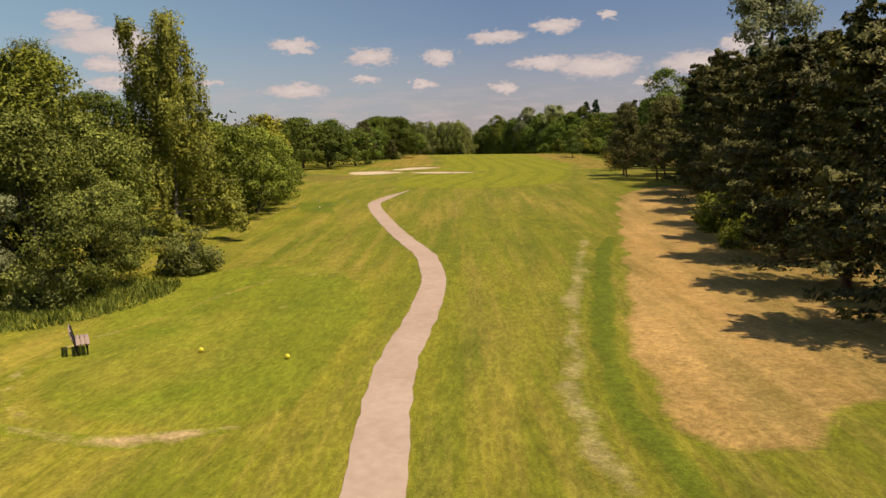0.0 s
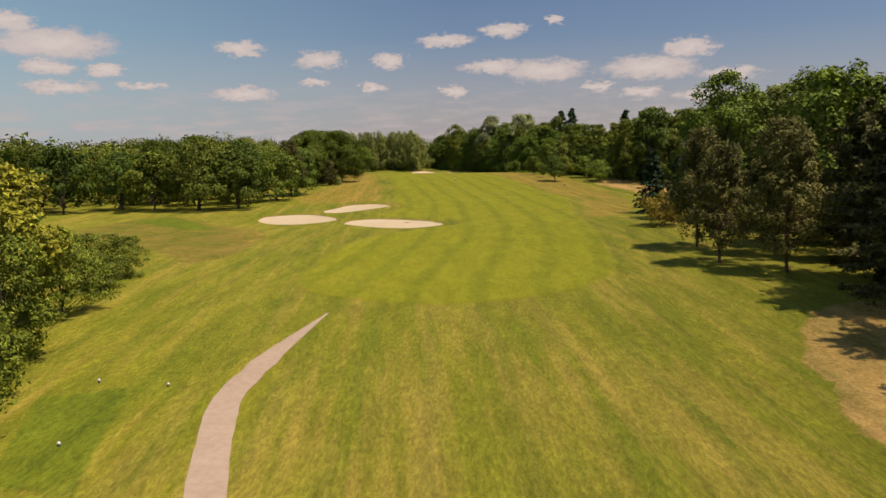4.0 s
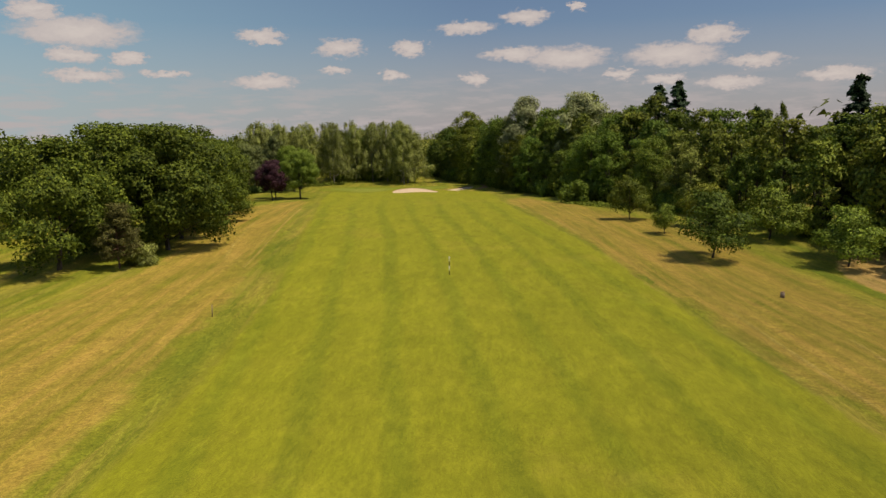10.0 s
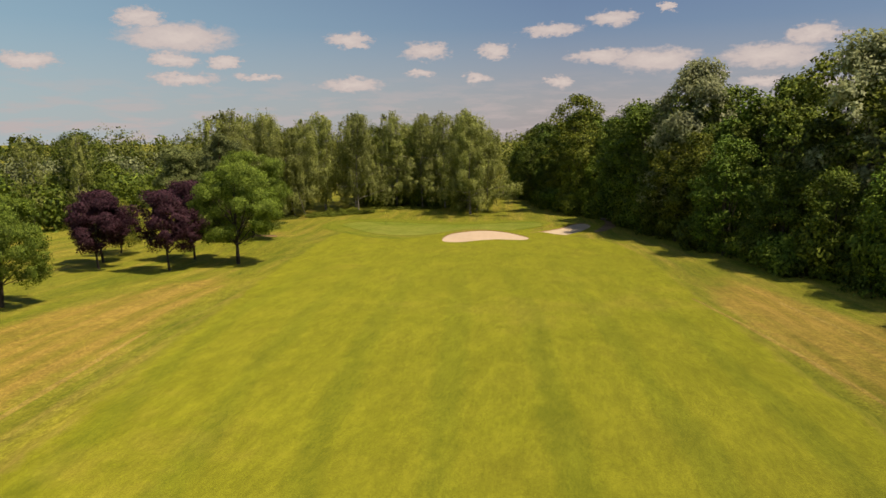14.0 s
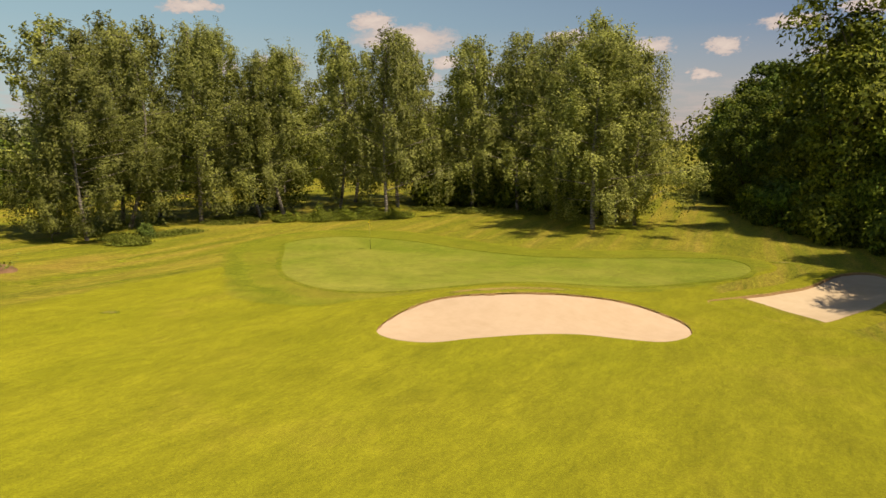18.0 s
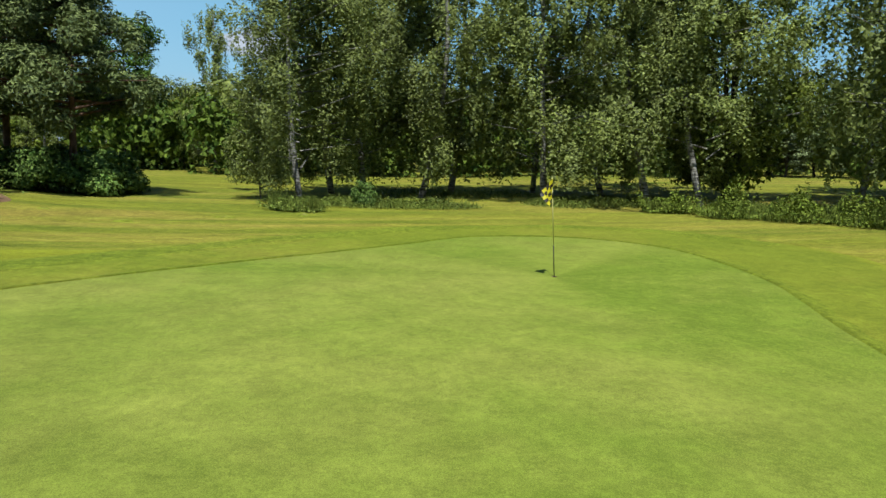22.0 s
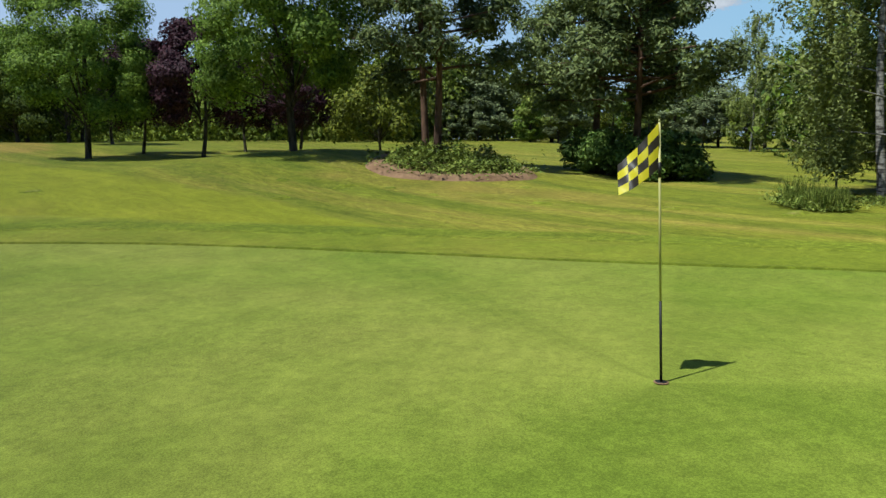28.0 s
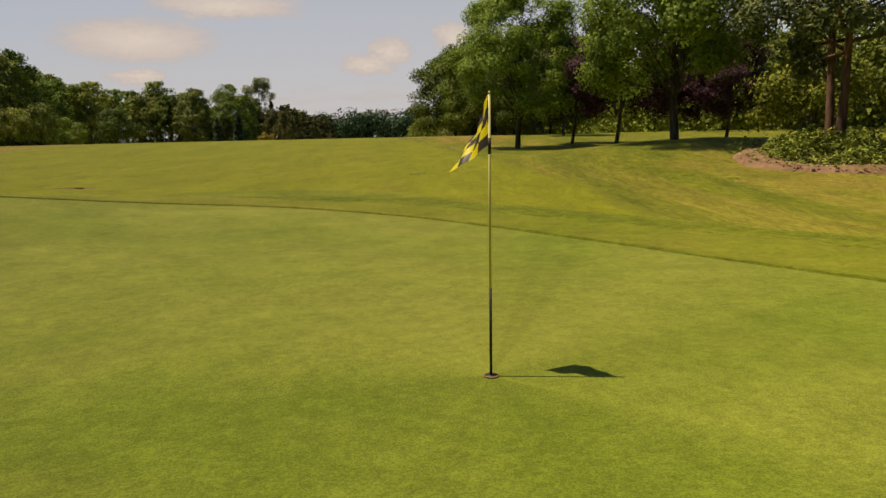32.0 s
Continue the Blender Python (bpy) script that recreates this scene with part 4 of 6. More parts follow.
def conifer(h, wide, low, n, size, mat, droop=0.25, whorls=22, rough=0.2, full=0.8, deep=0.07):
    """A spruce or fir: straight trunk and tiers of sprays that narrow to the tip."""
    limbs = [stem((0, 0, -0.2), (0, 0, h), h * 0.016, 0.02, 8, 0.03)]
    ats, outs = [], []
    arms = 7
    per = n // (whorls * arms)
    for k in range(whorls):
        z = low + (h - low) * (k / whorls) ** 0.95
        reach = wide * (1 - (z - low) / (h - low)) ** full * rng.uniform(0.85, 1.1) + 0.12
        for j in range(arms):
            t = math.tau * (j + rng.uniform(-0.35, 0.35)) / arms + k * 0.7
            z0, z = z, min(z + rng.normal(0, 0.55) * (h - low) / whorls, h)
            length = reach * rng.uniform(1 - rough * 2, 1 + rough * 0.7)
            d = np.array([math.cos(t), math.sin(t), 0])
            side = np.array([-d[1], d[0], 0])
            f = rng.uniform(0.08, 1, per) ** 0.7
            spread = rng.normal(0, 0.17, per) * length * (1.15 - f)
            q = d * (f * length)[:, None] + side * spread[:, None]
            q[:, 2] = z - droop * length * f**1.3 + 0.25 * length * np.clip(f - 0.8, 0, 1) + rng.normal(0, deep, per) - deep * np.abs(rng.normal(0, 1, per))
            q[:, 2] = np.maximum(q[:, 2], 0.15)
            ats.append(q)
            outs.append(np.tile([0, 0, 0.8], (per, 1)) + d * 0.7 + side * (np.sign(spread) * 0.3)[:, None])
            if k % 3 == 0 and j % 2 == 0:
                limbs.append([(np.array([0, 0, z]), 0.05), (d * length * 0.5 + [0, 0, z - droop * length * 0.4], 0.03), (d * length * 0.9 + [0, 0, z - droop * length], 0.01)])
            z = z0
    return tubes("trunk", limbs, M_PINE_BARK, 6), None, leaves("crown", np.concatenate(ats), np.concatenate(outs), size, mat, 2.2)


def pine(h, wide, low, n, size=0.24, mat=None, arms=46, trunks=1):
    """A pine: ruddy trunk with spreading limbs, and dense upturned tufts of needles on them."""
    limbs, tufts = [], []
    for s in range(trunks):
        limbs.append(stem((s * 0.9, s * 0.3, -0.2), (s * 1.4, s * 0.5, h * 0.97), h * 0.016, 0.04, 9, 0.12))
    for k in range(arms):
        f = k / arms
        z = low + (h * 0.97 - low) * f
        t = k * 2.4 + rng.uniform(-0.4, 0.4)
        reach = wide * (0.55 + 0.5 * math.sin(min(1, f * 1.3 + 0.15) * math.pi)) * (1.05 - 0.55 * f) * rng.uniform(0.7, 1.15)
        x0 = (k % trunks) * 1.1
        end = np.array([x0 + math.cos(t) * reach, math.sin(t) * reach, z + reach * rng.uniform(-0.05, 0.3)])
        limbs.append(stem((x0, 0.0, z), end, 0.085 * (1 - 0.6 * f), 0.02, 5))
        for j in range(5):
            g = rng.uniform(0.4, 1.05)
            tufts.append((np.array([x0, 0, z]) * (1 - g) + end * g + rng.normal(0, 0.3, 3) * [1, 1, 0.5], rng.uniform(0.35, 0.75) * wide / 4))
    at, d = crown_points(tufts, n, 0.2)
    at[:, 2] = np.maximum(at[:, 2], 0.2)
    return tubes("trunk", limbs[:trunks], M_PINE_BARK, 9), tubes("branchwork", limbs[trunks:], M_PINE_BARK, 5), leaves("crown", at, d * [0.8, 0.8, 0.6] + [0, 0, 0.55], size, mat or M_PINE, 3.0)


def shrub(h, wide, n, size, mat, clumps=16):
    """A bush that is leafy to the ground, on several thin stems."""
    blobs = []
    for k in range(clumps):
        t, f = rng.uniform(0, math.tau), math.sqrt(rng.uniform(0, 1)) * 0.7
        top = h * (1 - 0.5 * f**2)
        r = min(wide, h) * rng.uniform(0.26, 0.44)
        blobs.append((np.array([math.cos(t) * wide * f, math.sin(t) * wide * f, rng.uniform(r * 0.5, max(top - r, r))]), r))
    at, out = crown_points(blobs, int(n * 1.7), 0.4)
    at[:, 2] = np.abs(at[:, 2]) + 0.03
    limbs = [stem((*rng.normal(0, 0.12, 2), -0.1), b[0], 0.035, 0.01, 4) for b in blobs[:8]]
    return tubes("stem", limbs[:1], M_BARK, 5), tubes("branchwork", limbs[1:], M_BARK, 5), leaves("crown", at, out + [0, 0, 0.4], size * 0.82, mat)


SORTS, FIRST = {}, {}


def sort(key, name, category, full_h, make):
    """Make one sort of plant, from a seed of its own."""
    global rng
    rng = np.random.default_rng(sum(ord(c) * (k + 3) for k, c in enumerate(key)))
    SORTS[key] = (name, category, full_h, make())


sort("oak_a", "oak_tree", "tree", 12.0, lambda: broadleaf(12, 5.6, 0.9, 2900, 0.5, M_OAK))
sort("oak_b", "oak_tree", "tree", 12.0, lambda: broadleaf(12, 6.2, 0.9, 2900, 0.5, M_OAK, clumps=40, stems=2))
sort("oak_c", "broadleaf_tree", "tree", 12.0, lambda: broadleaf(12, 4.6, 1.2, 2900, 0.47, M_LIME, clumps=30))
sort("wood_a", "woodland_tree", "tree", 17.0, lambda: broadleaf(17, 4.6, 0.8, 4400, 0.44, M_BEECH, clumps=70, tight=0.33, lobes=12, foot=-0.9))
sort("wood_b", "woodland_tree", "tree", 17.0, lambda: broadleaf(17, 4.2, 0.8, 4400, 0.43, M_LIME, clumps=70, tight=0.33, lobes=12, foot=-0.9))
sort("wood_c", "woodland_tree", "tree", 17.0, lambda: broadleaf(17, 5.0, 0.8, 4400, 0.43, M_OLIVE, clumps=70, tight=0.33, lobes=12, foot=-0.9))
sort("near_a", "woodland_tree", "tree", 17.0, lambda: broadleaf(17, 4.6, 0.8, 7600, 0.3, M_BEECH, clumps=90, tight=0.33, lobes=12, foot=-0.9))
sort("near_b", "woodland_tree", "tree", 17.0, lambda: broadleaf(17, 4.4, 0.8, 7600, 0.3, M_LIME, clumps=90, tight=0.33, lobes=12, foot=-0.9))
sort("back_a", "woodland_tree", "tree", 17.0, lambda: broadleaf(17, 4.6, 3.5, 3800, 0.37, M_BEECH, clumps=60, tight=0.28, lobes=9))
sort("back_b", "woodland_tree", "tree", 17.0, lambda: broadleaf(17, 4.6, 3.5, 3800, 0.37, M_OAK, clumps=60, tight=0.28, lobes=9))
sort("back_c", "woodland_tree", "tree", 17.0, lambda: broadleaf(17, 4.6, 7.0, 2000, 0.5, M_LIME, clumps=50, tight=0.3, lobes=9))
sort("fine_a", "broadleaf_tree", "tree", 12.0, lambda: broadleaf(12, 5.0, 0.8, 11000, 0.2, M_OLIVE, clumps=60, tight=0.28))
sort("fine_b", "broadleaf_tree", "tree", 12.0, lambda: broadleaf(12, 4.6, 1.0, 11000, 0.2, M_LIME, clumps=56, tight=0.3))
sort("grey_a", "woodland_tree", "tree", 17.0, lambda: broadleaf(17, 5.0, 1.0, 2600, 0.55, M_HAZE_GREY, clumps=54, tight=0.34))
sort("willow", "willow_tree", "tree", 19.0, lambda: broadleaf(19, 5.0, 2.5, 11000, 0.34, M_WILLOW, clumps=54, tight=0.36))
sort("young", "young_tree", "tree", 5.5, lambda: broadleaf(5.5, 2.7, 0.9, 4200, 0.2, M_LIME, clumps=40, trunk_r=0.1, tight=0.4))
sort("plum", "purple_plum_tree", "tree", 7.0, lambda: broadleaf(7, 2.9, 1.7, 14000, 0.15, M_PLUM, clumps=50, trunk_r=0.13, tight=0.3))
sort("ash", "broadleaf_tree", "tree", 10.0, lambda: broadleaf(10, 4.4, 2.0, 34000, 0.145, M_ASH, clumps=90, trunk_r=0.2, tight=0.26, lobes=10))
sort("hornbeam", "hornbeam_tree", "tree", 12.0, lambda: broadleaf(12, 5.6, 0.9, 12500, 0.26, M_HORNBEAM, clumps=50, tight=0.3))
sort("yellow", "golden_tree", "tree", 9.6, lambda: broadleaf(9.6, 4.0, 1.0, 3600, 0.32, M_YELLOW))
sort("birch_a", "birch_tree", "tree", 17.0, lambda: birch(17, 4.1, 2.4, 46000, 0.088, strands=1620, weep=2.4))
sort("birch_b", "birch_tree", "tree", 17.0, lambda: birch(17, 4.7, 1.9, 48000, 0.088, strands=1700, weep=3.0))
sort("birch_c", "birch_tree", "tree", 17.0, lambda: birch(17, 3.9, 3.0, 44000, 0.088, strands=1540, weep=2.6))
sort("birch_mid", "birch_tree", "tree", 17.0, lambda: birch(17, 4.3, 2.2, 23000, 0.12, strands=1300, weep=2.8))
sort("birch_far", "birch_tree", "tree", 17.0, lambda: birch(17, 4.0, 2.2, 13000, 0.15, strands=800, weep=2.3))
sort("weeping", "weeping_birch_tree", "tree", 17.7, lambda: birch(17.7, 6.0, 1.2, 60000, 0.15, M_WEEP, strands=3000, weep=4.0, taper=0.45, rise=(0.0, 0.35)))
sort("sapling", "birch_sapling", "tree", 4.8, lambda: birch(4.8, 1.5, 0.5, 11000, 0.075, strands=480, weep=1.3, taper=0.5))
sort("spruce", "spruce_tree", "tree", 9.0, lambda: conifer(9, 2.6, 0.3, 5200, 0.24, M_SPRUCE))
sort("fir_a", "conifer_tree", "tree", 15.0, lambda: conifer(15, 4.2, 1.3, 22000, 0.175, M_PINE, 0.08, 22, 0.34, 0.5, 0.11))
sort("fir_b", "conifer_tree", "tree", 15.0, lambda: conifer(15, 4.6, 1.6, 22000, 0.175, M_PINE, 0.0, 21, 0.38, 0.55, 0.12))
sort("dark_fir", "conifer_tree", "tree", 18.0, lambda: conifer(18, 3.6, 1.5, 5000, 0.36, M_SPRUCE, 0.2, 24, 0.25))
sort("pine_a", "pine_tree", "tree", 12.0, lambda: pine(12, 3.9, 3.4, 38000, 0.09, M_SCOTS, arms=46, trunks=2))
sort("pine_c", "pine_tree", "tree", 11.0, lambda: pine(11, 3.7, 3.1, 40000, 0.09, M_SCOTS, arms=52))
sort("pine_b", "pine_tree", "tree", 10.0, lambda: pine(10, 4.0, 1.8, 16000, 0.12, M_PINE_OLIVE))
sort("bush_a", "bush", "bush", 3.0, lambda: shrub(3, 2.0, 2600, 0.17, M_BIRCH))
sort("bush_b", "bush", "bush", 4.0, lambda: shrub(4, 3.0, 1800, 0.3, M_BEECH, 22))
sort("bush_c", "bush", "bush", 4.0, lambda: shrub(4, 2.6, 3000, 0.22, M_LIME, 20))
sort("gold_bush", "golden_bush", "bush", 4.5, lambda: shrub(4.5, 3.0, 4200, 0.19, M_GOLD, 24))
sort("big_bush", "leafy_shrub", "bush", 9.2, lambda: broadleaf(9.2, 4.3, 0.1, 8500, 0.22, M_BRIGHT, clumps=70, tight=0.27, lobes=9))
sort("dark_bush", "leafy_shrub", "bush", 2.4, lambda: shrub(2.4, 1.7, 2600, 0.17, M_IVY, 16))


def plant(key, x, y, h, label, group="", spread=1.0):
    """A plant of one of the sorts, of height h, standing on the land."""
    name, category, full, (trunk, branches, crown) = SORTS[key]
    s = h / full
    m = Matrix.LocRotScale((x, y, float(height(x, y)) - 0.03), Euler((0, 0, rng.uniform(0, math.tau))), (s * spread, s * spread, s))
    if key in FIRST:
        ob, s0, w0 = FIRST[key]
        ob = copy_thing(ob, m @ Matrix.Diagonal((1 / w0, 1 / w0, 1 / s0, 1)))
    else:
        ob = new(name)
        ob.empty_display_size = 0.3
        wood = part(trunk.name.split(".")[0], trunk, ob)
        if branches:
            part("branchwork", branches, wood)
        part("crown", crown, ob)
        ob.matrix_basis = m
        FIRST[key] = (ob, s, s * spread)
    return tagged(ob, label, category, group)


# ---- trees and bushes, from the tee to the green ----
rng = np.random.default_rng(21)
OAK, LEAFY = "dark green broadleaf tree standing at the rough's edge", "fresh green broadleaf tree beside the rough"
# left of the tee
plant("weeping", 5.3, -293.1, 17.7, "tall weeping birch with hanging yellow-green twigs on the grass", spread=1.12)
plant("bush_a", 13.6, -309.0, 3.0, "round olive-green bush standing alone on the grass")
for x, y, h, key, text in ((10.6, -313.8, 6.2, "fine_a", "olive-green leafy thicket tree beside the tee"), (9.4, -316.8, 8.8, "fine_a", "olive-green leafy tree beside the tee"),
                           (5.6, -311.5, 12.5, "fine_b", "fresh green broadleaf tree behind the thicket"), (2.6, -306, 14.5, "birch_b", "slender birch behind the thicket"),
                           (4.6, -319.5, 10.5, "willow", "silvery grey willow beside the tee"), (8.3, -319.2, 6.5, "willow", "silvery grey willow beside the tee"),
                           (0.5, -313.5, 12.0, "fine_a", OAK), (-3.5, -302, 13, "fine_b", LEAFY), (1.5, -297, 11, "fine_b", LEAFY), (10.6, -318.2, 3.0, "bush_a", "olive-green bush at the grass edge"),
                           (8.8, -311.0, 9.0, "fine_a", "olive-green leafy tree beside the tee"), (-1, -322, 12, "fine_a", OAK)):
    plant(key, x, y, h, text, "trees left of the tee", 0.85 if "bush" in key else 1.05)
for x, y, h in ((6.6, -285.0, 10.6), (7.2, -279.0, 10.6), (5.4, -273.0, 9.4), (3.4, -281, 11.4), (0.6, -276, 11), (4.6, -267.5, 8.6)):
    plant("big_bush", x, y, h * 0.78, "large bright green shrub, leafy to the ground", "shrubs left of the path")
plant("yellow", 2.2, -262.5, 9.6, "yellow-green golden-leaved tree among the shrubs")
for x, y, h in ((2.6, -257, 6.5), (1.6, -250, 5.4), (1.1, -244.5, 4.2), (-3, -268, 8.5), (-4.5, -256, 7.5), (-3.0, -247, 5.5)):
    plant("big_bush", x, y, h * 0.78, "large bright green shrub, leafy to the ground", "shrubs left of the path", 1.1)
# left of the first fairway stretch
for x, y, h, key in ((-23.1, -180.7, 9.8, "oak_a"), (-15.2, -180.1, 11.7, "oak_b"), (-9.3, -178.5, 9.5, "oak_a"), (-6.7, -162.7, 9.5, "oak_b"), (-5.8, -147.5, 10.0, "oak_a"),
                     (-12.5, -168, 11.2, "oak_b"), (-20, -170, 10.2, "fine_a"), (-30, -177, 9.6, "oak_b"), (-28, -166, 11.8, "hornbeam"), (-14.5, -155, 12.2, "fine_a"),
                     (-24, -157, 12.6, "hornbeam"), (-37, -184, 10.8, "oak_a"), (-44, -178, 11, "oak_b")):
    plant(key, x, y, h, OAK, "oaks left of the fairway")
plant("pine_b", -6.4, -150.4, 11.8, "loose-crowned olive pine at the rough's edge")
plant("dark_bush", -5.2, -152.0, 1.6, "dark bush at the foot of a pine")
for x, y, h, key in ((-9.4, -120.4, 12.4, "hornbeam"), (-2.9, -110.5, 13.2, "hornbeam"), (-8.5, -111, 13.4, "hornbeam"), (-4.4, -103, 13.0, "hornbeam"), (-7.0, -96, 12.4, "hornbeam"), (-11.5, -103, 13.2, "hornbeam")):
    plant(key, x, y, h, "dense dark green hornbeam with leaves almost to the ground", "hornbeams left of the fairway", 1.15)
plant("pine_b", -3.6, -120.0, 6.4, "low grey-green pine at the rough's edge")
plant("bush_a", -2.5, -118.2, 3.0, "grey-green bush beside a low pine")
for x, y, h, key in ((-5.6, -87.5, 11.2, "hornbeam"), (-7.2, -80, 11, "hornbeam"), (-10.5, -73.5, 10, "hornbeam"), (-11.8, -63.3, 7.8, "ash"), (-13.5, -82, 11.5, "hornbeam")):
    plant(key, x, y, h, "fresh green broadleaf tree at the edge of the dry rough", "trees left of the fairway")
plant("ash", -4.9, -41.1, 9.6, "green broadleaf tree with a bare trunk on the rough")
plant("ash", -10.0, -26.0, 10.0, "tall green broadleaf tree with forked limbs on a low mound", spread=0.98)
for x, y, h in ((-9.3, -46.0, 7.2), (-10.6, -38.8, 7.8), (-18.6, -42.0, 7.0), (-16.4, -46.0, 6.4)):
    plant("plum", x, y, h, "dark purple-leaved plum tree on the rough", "purple plum trees")
plant("young", -21.0, -35.5, 5.6, "slender young green tree behind the mound")

# ---- right: pines and conifers by the tee, wood along the hole ----
for x, y, h, key in ((47.8, -322, 14.5, "fir_a"), (48.9, -313, 14.2, "fir_b"), (49.0, -305, 13.8, "fir_a"), (49.8, -297.5, 13.4, "fir_b"), (51, -290, 13.8, "fir_a"),
                     (52.4, -282, 14.4, "fir_b"), (53.6, -274.5, 15.6, "fir_a"), (55, -267, 16.2, "fir_b"), (54.8, -259.5, 15.4, "fir_a"), (52, -329, 15, "fir_b"),
                     (54, -318, 15.2, "fir_a"), (55.5, -303, 16, "fir_b"), (57, -288, 16, "fir_a"), (59, -275, 17, "dark_fir"), (60, -263, 17.5, "dark_fir"), (57.5, -252, 13.5, "fir_a"),
                     (60, -244, 13.4, "fir_b"), (66.5, -250, 16.5, "dark_fir"), (61, -312, 17, "dark_fir")):
    plant(key, x + (0.2 if y > -304 else -0.5), y, h * 0.95, "dark brownish-green conifer with dense tiers of needles", "conifers right of the tee", 1.14)
plant("willow", 63.4, -258.3, 23.8, "tall silvery willow above the conifers")
plant("oak_c", 62, -321, 16, "fresh green broadleaf tree behind the conifers", spread=1.3)
for x, y, h in ((50.4, -235.8, 11.0), (49.4, -244.2, 9.6), (52.8, -248.6, 10.6), (55.6, -240.5, 11.6), (61.9, -208.6, 10.8), (64.5, -216.5, 11)):
    plant("pine_b", x, y, h, "dark pine with a bare lower trunk on shaded grass", "pines right of the fairway", 0.85)
for x, y, h in ((48.6, -293.5, 4.2), (47.4, -300.5, 2.6), (55.8, -205.5, 2.0)):
    plant("bush_c", x, y, h, "bright green bush under the conifers", "bushes under the conifers")
plant("spruce", 55.9, -200.7, 9.2, "dense blue-green spruce, leafy to the ground", spread=1.15)
plant("spruce", 60.5, -196.5, 8.0, "dense blue-green spruce, leafy to the ground")
plant("gold_bush", 52.4, -218.3, 4.5, "rounded golden-brown bush on the rough")
for x, y, h, s in ((53.8, -117.0, 6.3, 1.1), (64.6, -121.2, 5.3, 1.15), (51.6, -89.8, 5.2, 1.0), (53.0, -102.6, 3.4, 0.9), (63.2, -107.0, 5.6, 1.2), (59.5, -97.0, 5.2, 1.1)):
    plant("young", x, y, h, "small green orchard-like tree on dry rough", "small trees right of the fairway", s)
for x, y, h, key in ((61.5, -211.5, 18.6, "near_b"), (66, -224, 17.5, "near_a"), (63, -236, 17, "wood_a"), (68, -246, 17.5, "wood_b"), (66, -258, 17, "wood_a"), (70, -205, 17, "wood_c"), (72, -214, 18, "wood_a")):
    plant(key, x, y, h, "tall woodland tree behind the pines", "trees behind the pines", 1.05)
for x, y, h in ((50.2, -49.5, 6.2), (48.4, -42.5, 6.0)):
    plant("bush_b", x, y, h, "round grey-green bush at the foot of the wood", "round bushes along the wood", 0.75)
plant("bush_c", 48.2, -62.9, 4.7, "bright green bush at the wood's edge")
plant("bush_c", 76.9, -132.7, 6.4, "olive-green bush at the edge of the wood")
plant("bush_b", 80.0, -143.0, 4.5, "dark green bush at the edge of the wood")

EDGE = [(70, -236), (76, -218), (90, -200), (93, -184), (90, -165), (84, -141), (76.5, -121), (69, -107), (64, -94), (60, -82), (57, -70), (53, -60), (49.5, -50), (46, -41), (43.5, -31), (41, -22),
        (39.5, -12), (38.2, -4), (36.8, 4), (34, 11), (30, 15.5), (26.8, 20.5), (24, 26.5), (21.4, 34), (18.8, 45), (16.6, 58), (15, 72)]
WOOD = "leafy woodland tree in the dense edge of a wood"
for k in range(len(EDGE) - 1):
    (ax, ay), (bx, by) = EDGE[k], EDGE[k + 1]
    run = math.hypot(bx - ax, by - ay)
    ox, oy = -(by - ay) / run, (bx - ax) / run
    if ox < 0:
        ox, oy = -ox, -oy
    for row, (deep, tall) in enumerate(((1.0, 0.74), (5.0, 0.96), (12.5, 1.1))):
        steps_here = max(1, round(run / (4.6 if row < 2 else 6.5)))
        for j in range(steps_here):
            f = (j + rng.uniform(0.1, 0.9)) / steps_here
            d = deep + rng.uniform(-0.8, 1.6)
            x, y = ax + (bx - ax) * f + ox * d, ay + (by - ay) * f + oy * d
            fine_wood = y > -76
            if row == 0:
                key = ("near_a", "near_b", "near_a")[rng.integers(3)] if fine_wood else ("wood_a", "wood_b", "wood_c")[rng.integers(3)]
            else:
                key = ("back_a", "back_b")[rng.integers(2)] if fine_wood else "back_c"
            roof = np.interp(y, (-130, -112, -106, -100, -76, -70, -62, -34, -28, 8, 14, 30), (1, 1, 0.86, 0.72, 0.68, 0.82, 0.88, 0.88, 1, 1, 0.93, 0.85))
            plant(key, x, y, 17.6 * tall * roof * rng.uniform(0.82, 1.14), WOOD, "trees of the wood right of the hole", 1.05)
    for f in (0.1, 0.45, 0.8) if ay > -100 else (0.1, 0.6):
        plant("bush_b", ax + (bx - ax) * f + ox * rng.uniform(-0.6, 1.6), ay + (by - ay) * f + oy * rng.uniform(-0.6, 1.6), rng.uniform(2.4, 4.6), "dark green bush at the foot of the wood", "bushes along the wood")
for x, y, h in ((71.5, -117, 16), (75.5, -126.5, 18.5), (82, -140, 17.5), (91, -168, 18), (93, -188, 18.5)):
    plant("wood_a", x, y, h, "tall woodland tree rising from the wood's edge", "tall trees at the wood's edge")
for x, y, h, key in ((37.2, 1.5, 18.5, "near_a"), (37.4, -3.6, 18, "near_a"), (35.6, 7.2, 16.9, "near_a"), (29.3, 20.6, 20.6, "near_b"), (39.2, -9.6, 13.0, "near_b"), (40.2, -14.6, 12.5, "near_b")):
    plant(key, x, y, h, "tall woodland tree shading the bunker beside the green", "tall trees by the green")
plant("willow", 42.8, -9.0, 22.2, "tall pale silvery willow above the wood")
plant("willow", 53.0, -38.5, 20.5, "tall pale silvery willow above the wood")
for x, y, h in ((66, -47, 21.5), (70, -45, 22.5), (84, -48, 17), (76, -99, 18.4)):
    plant("dark_fir", x, y, h, "tall dark spruce rising above the wood", "spruces above the wood", 1.35)
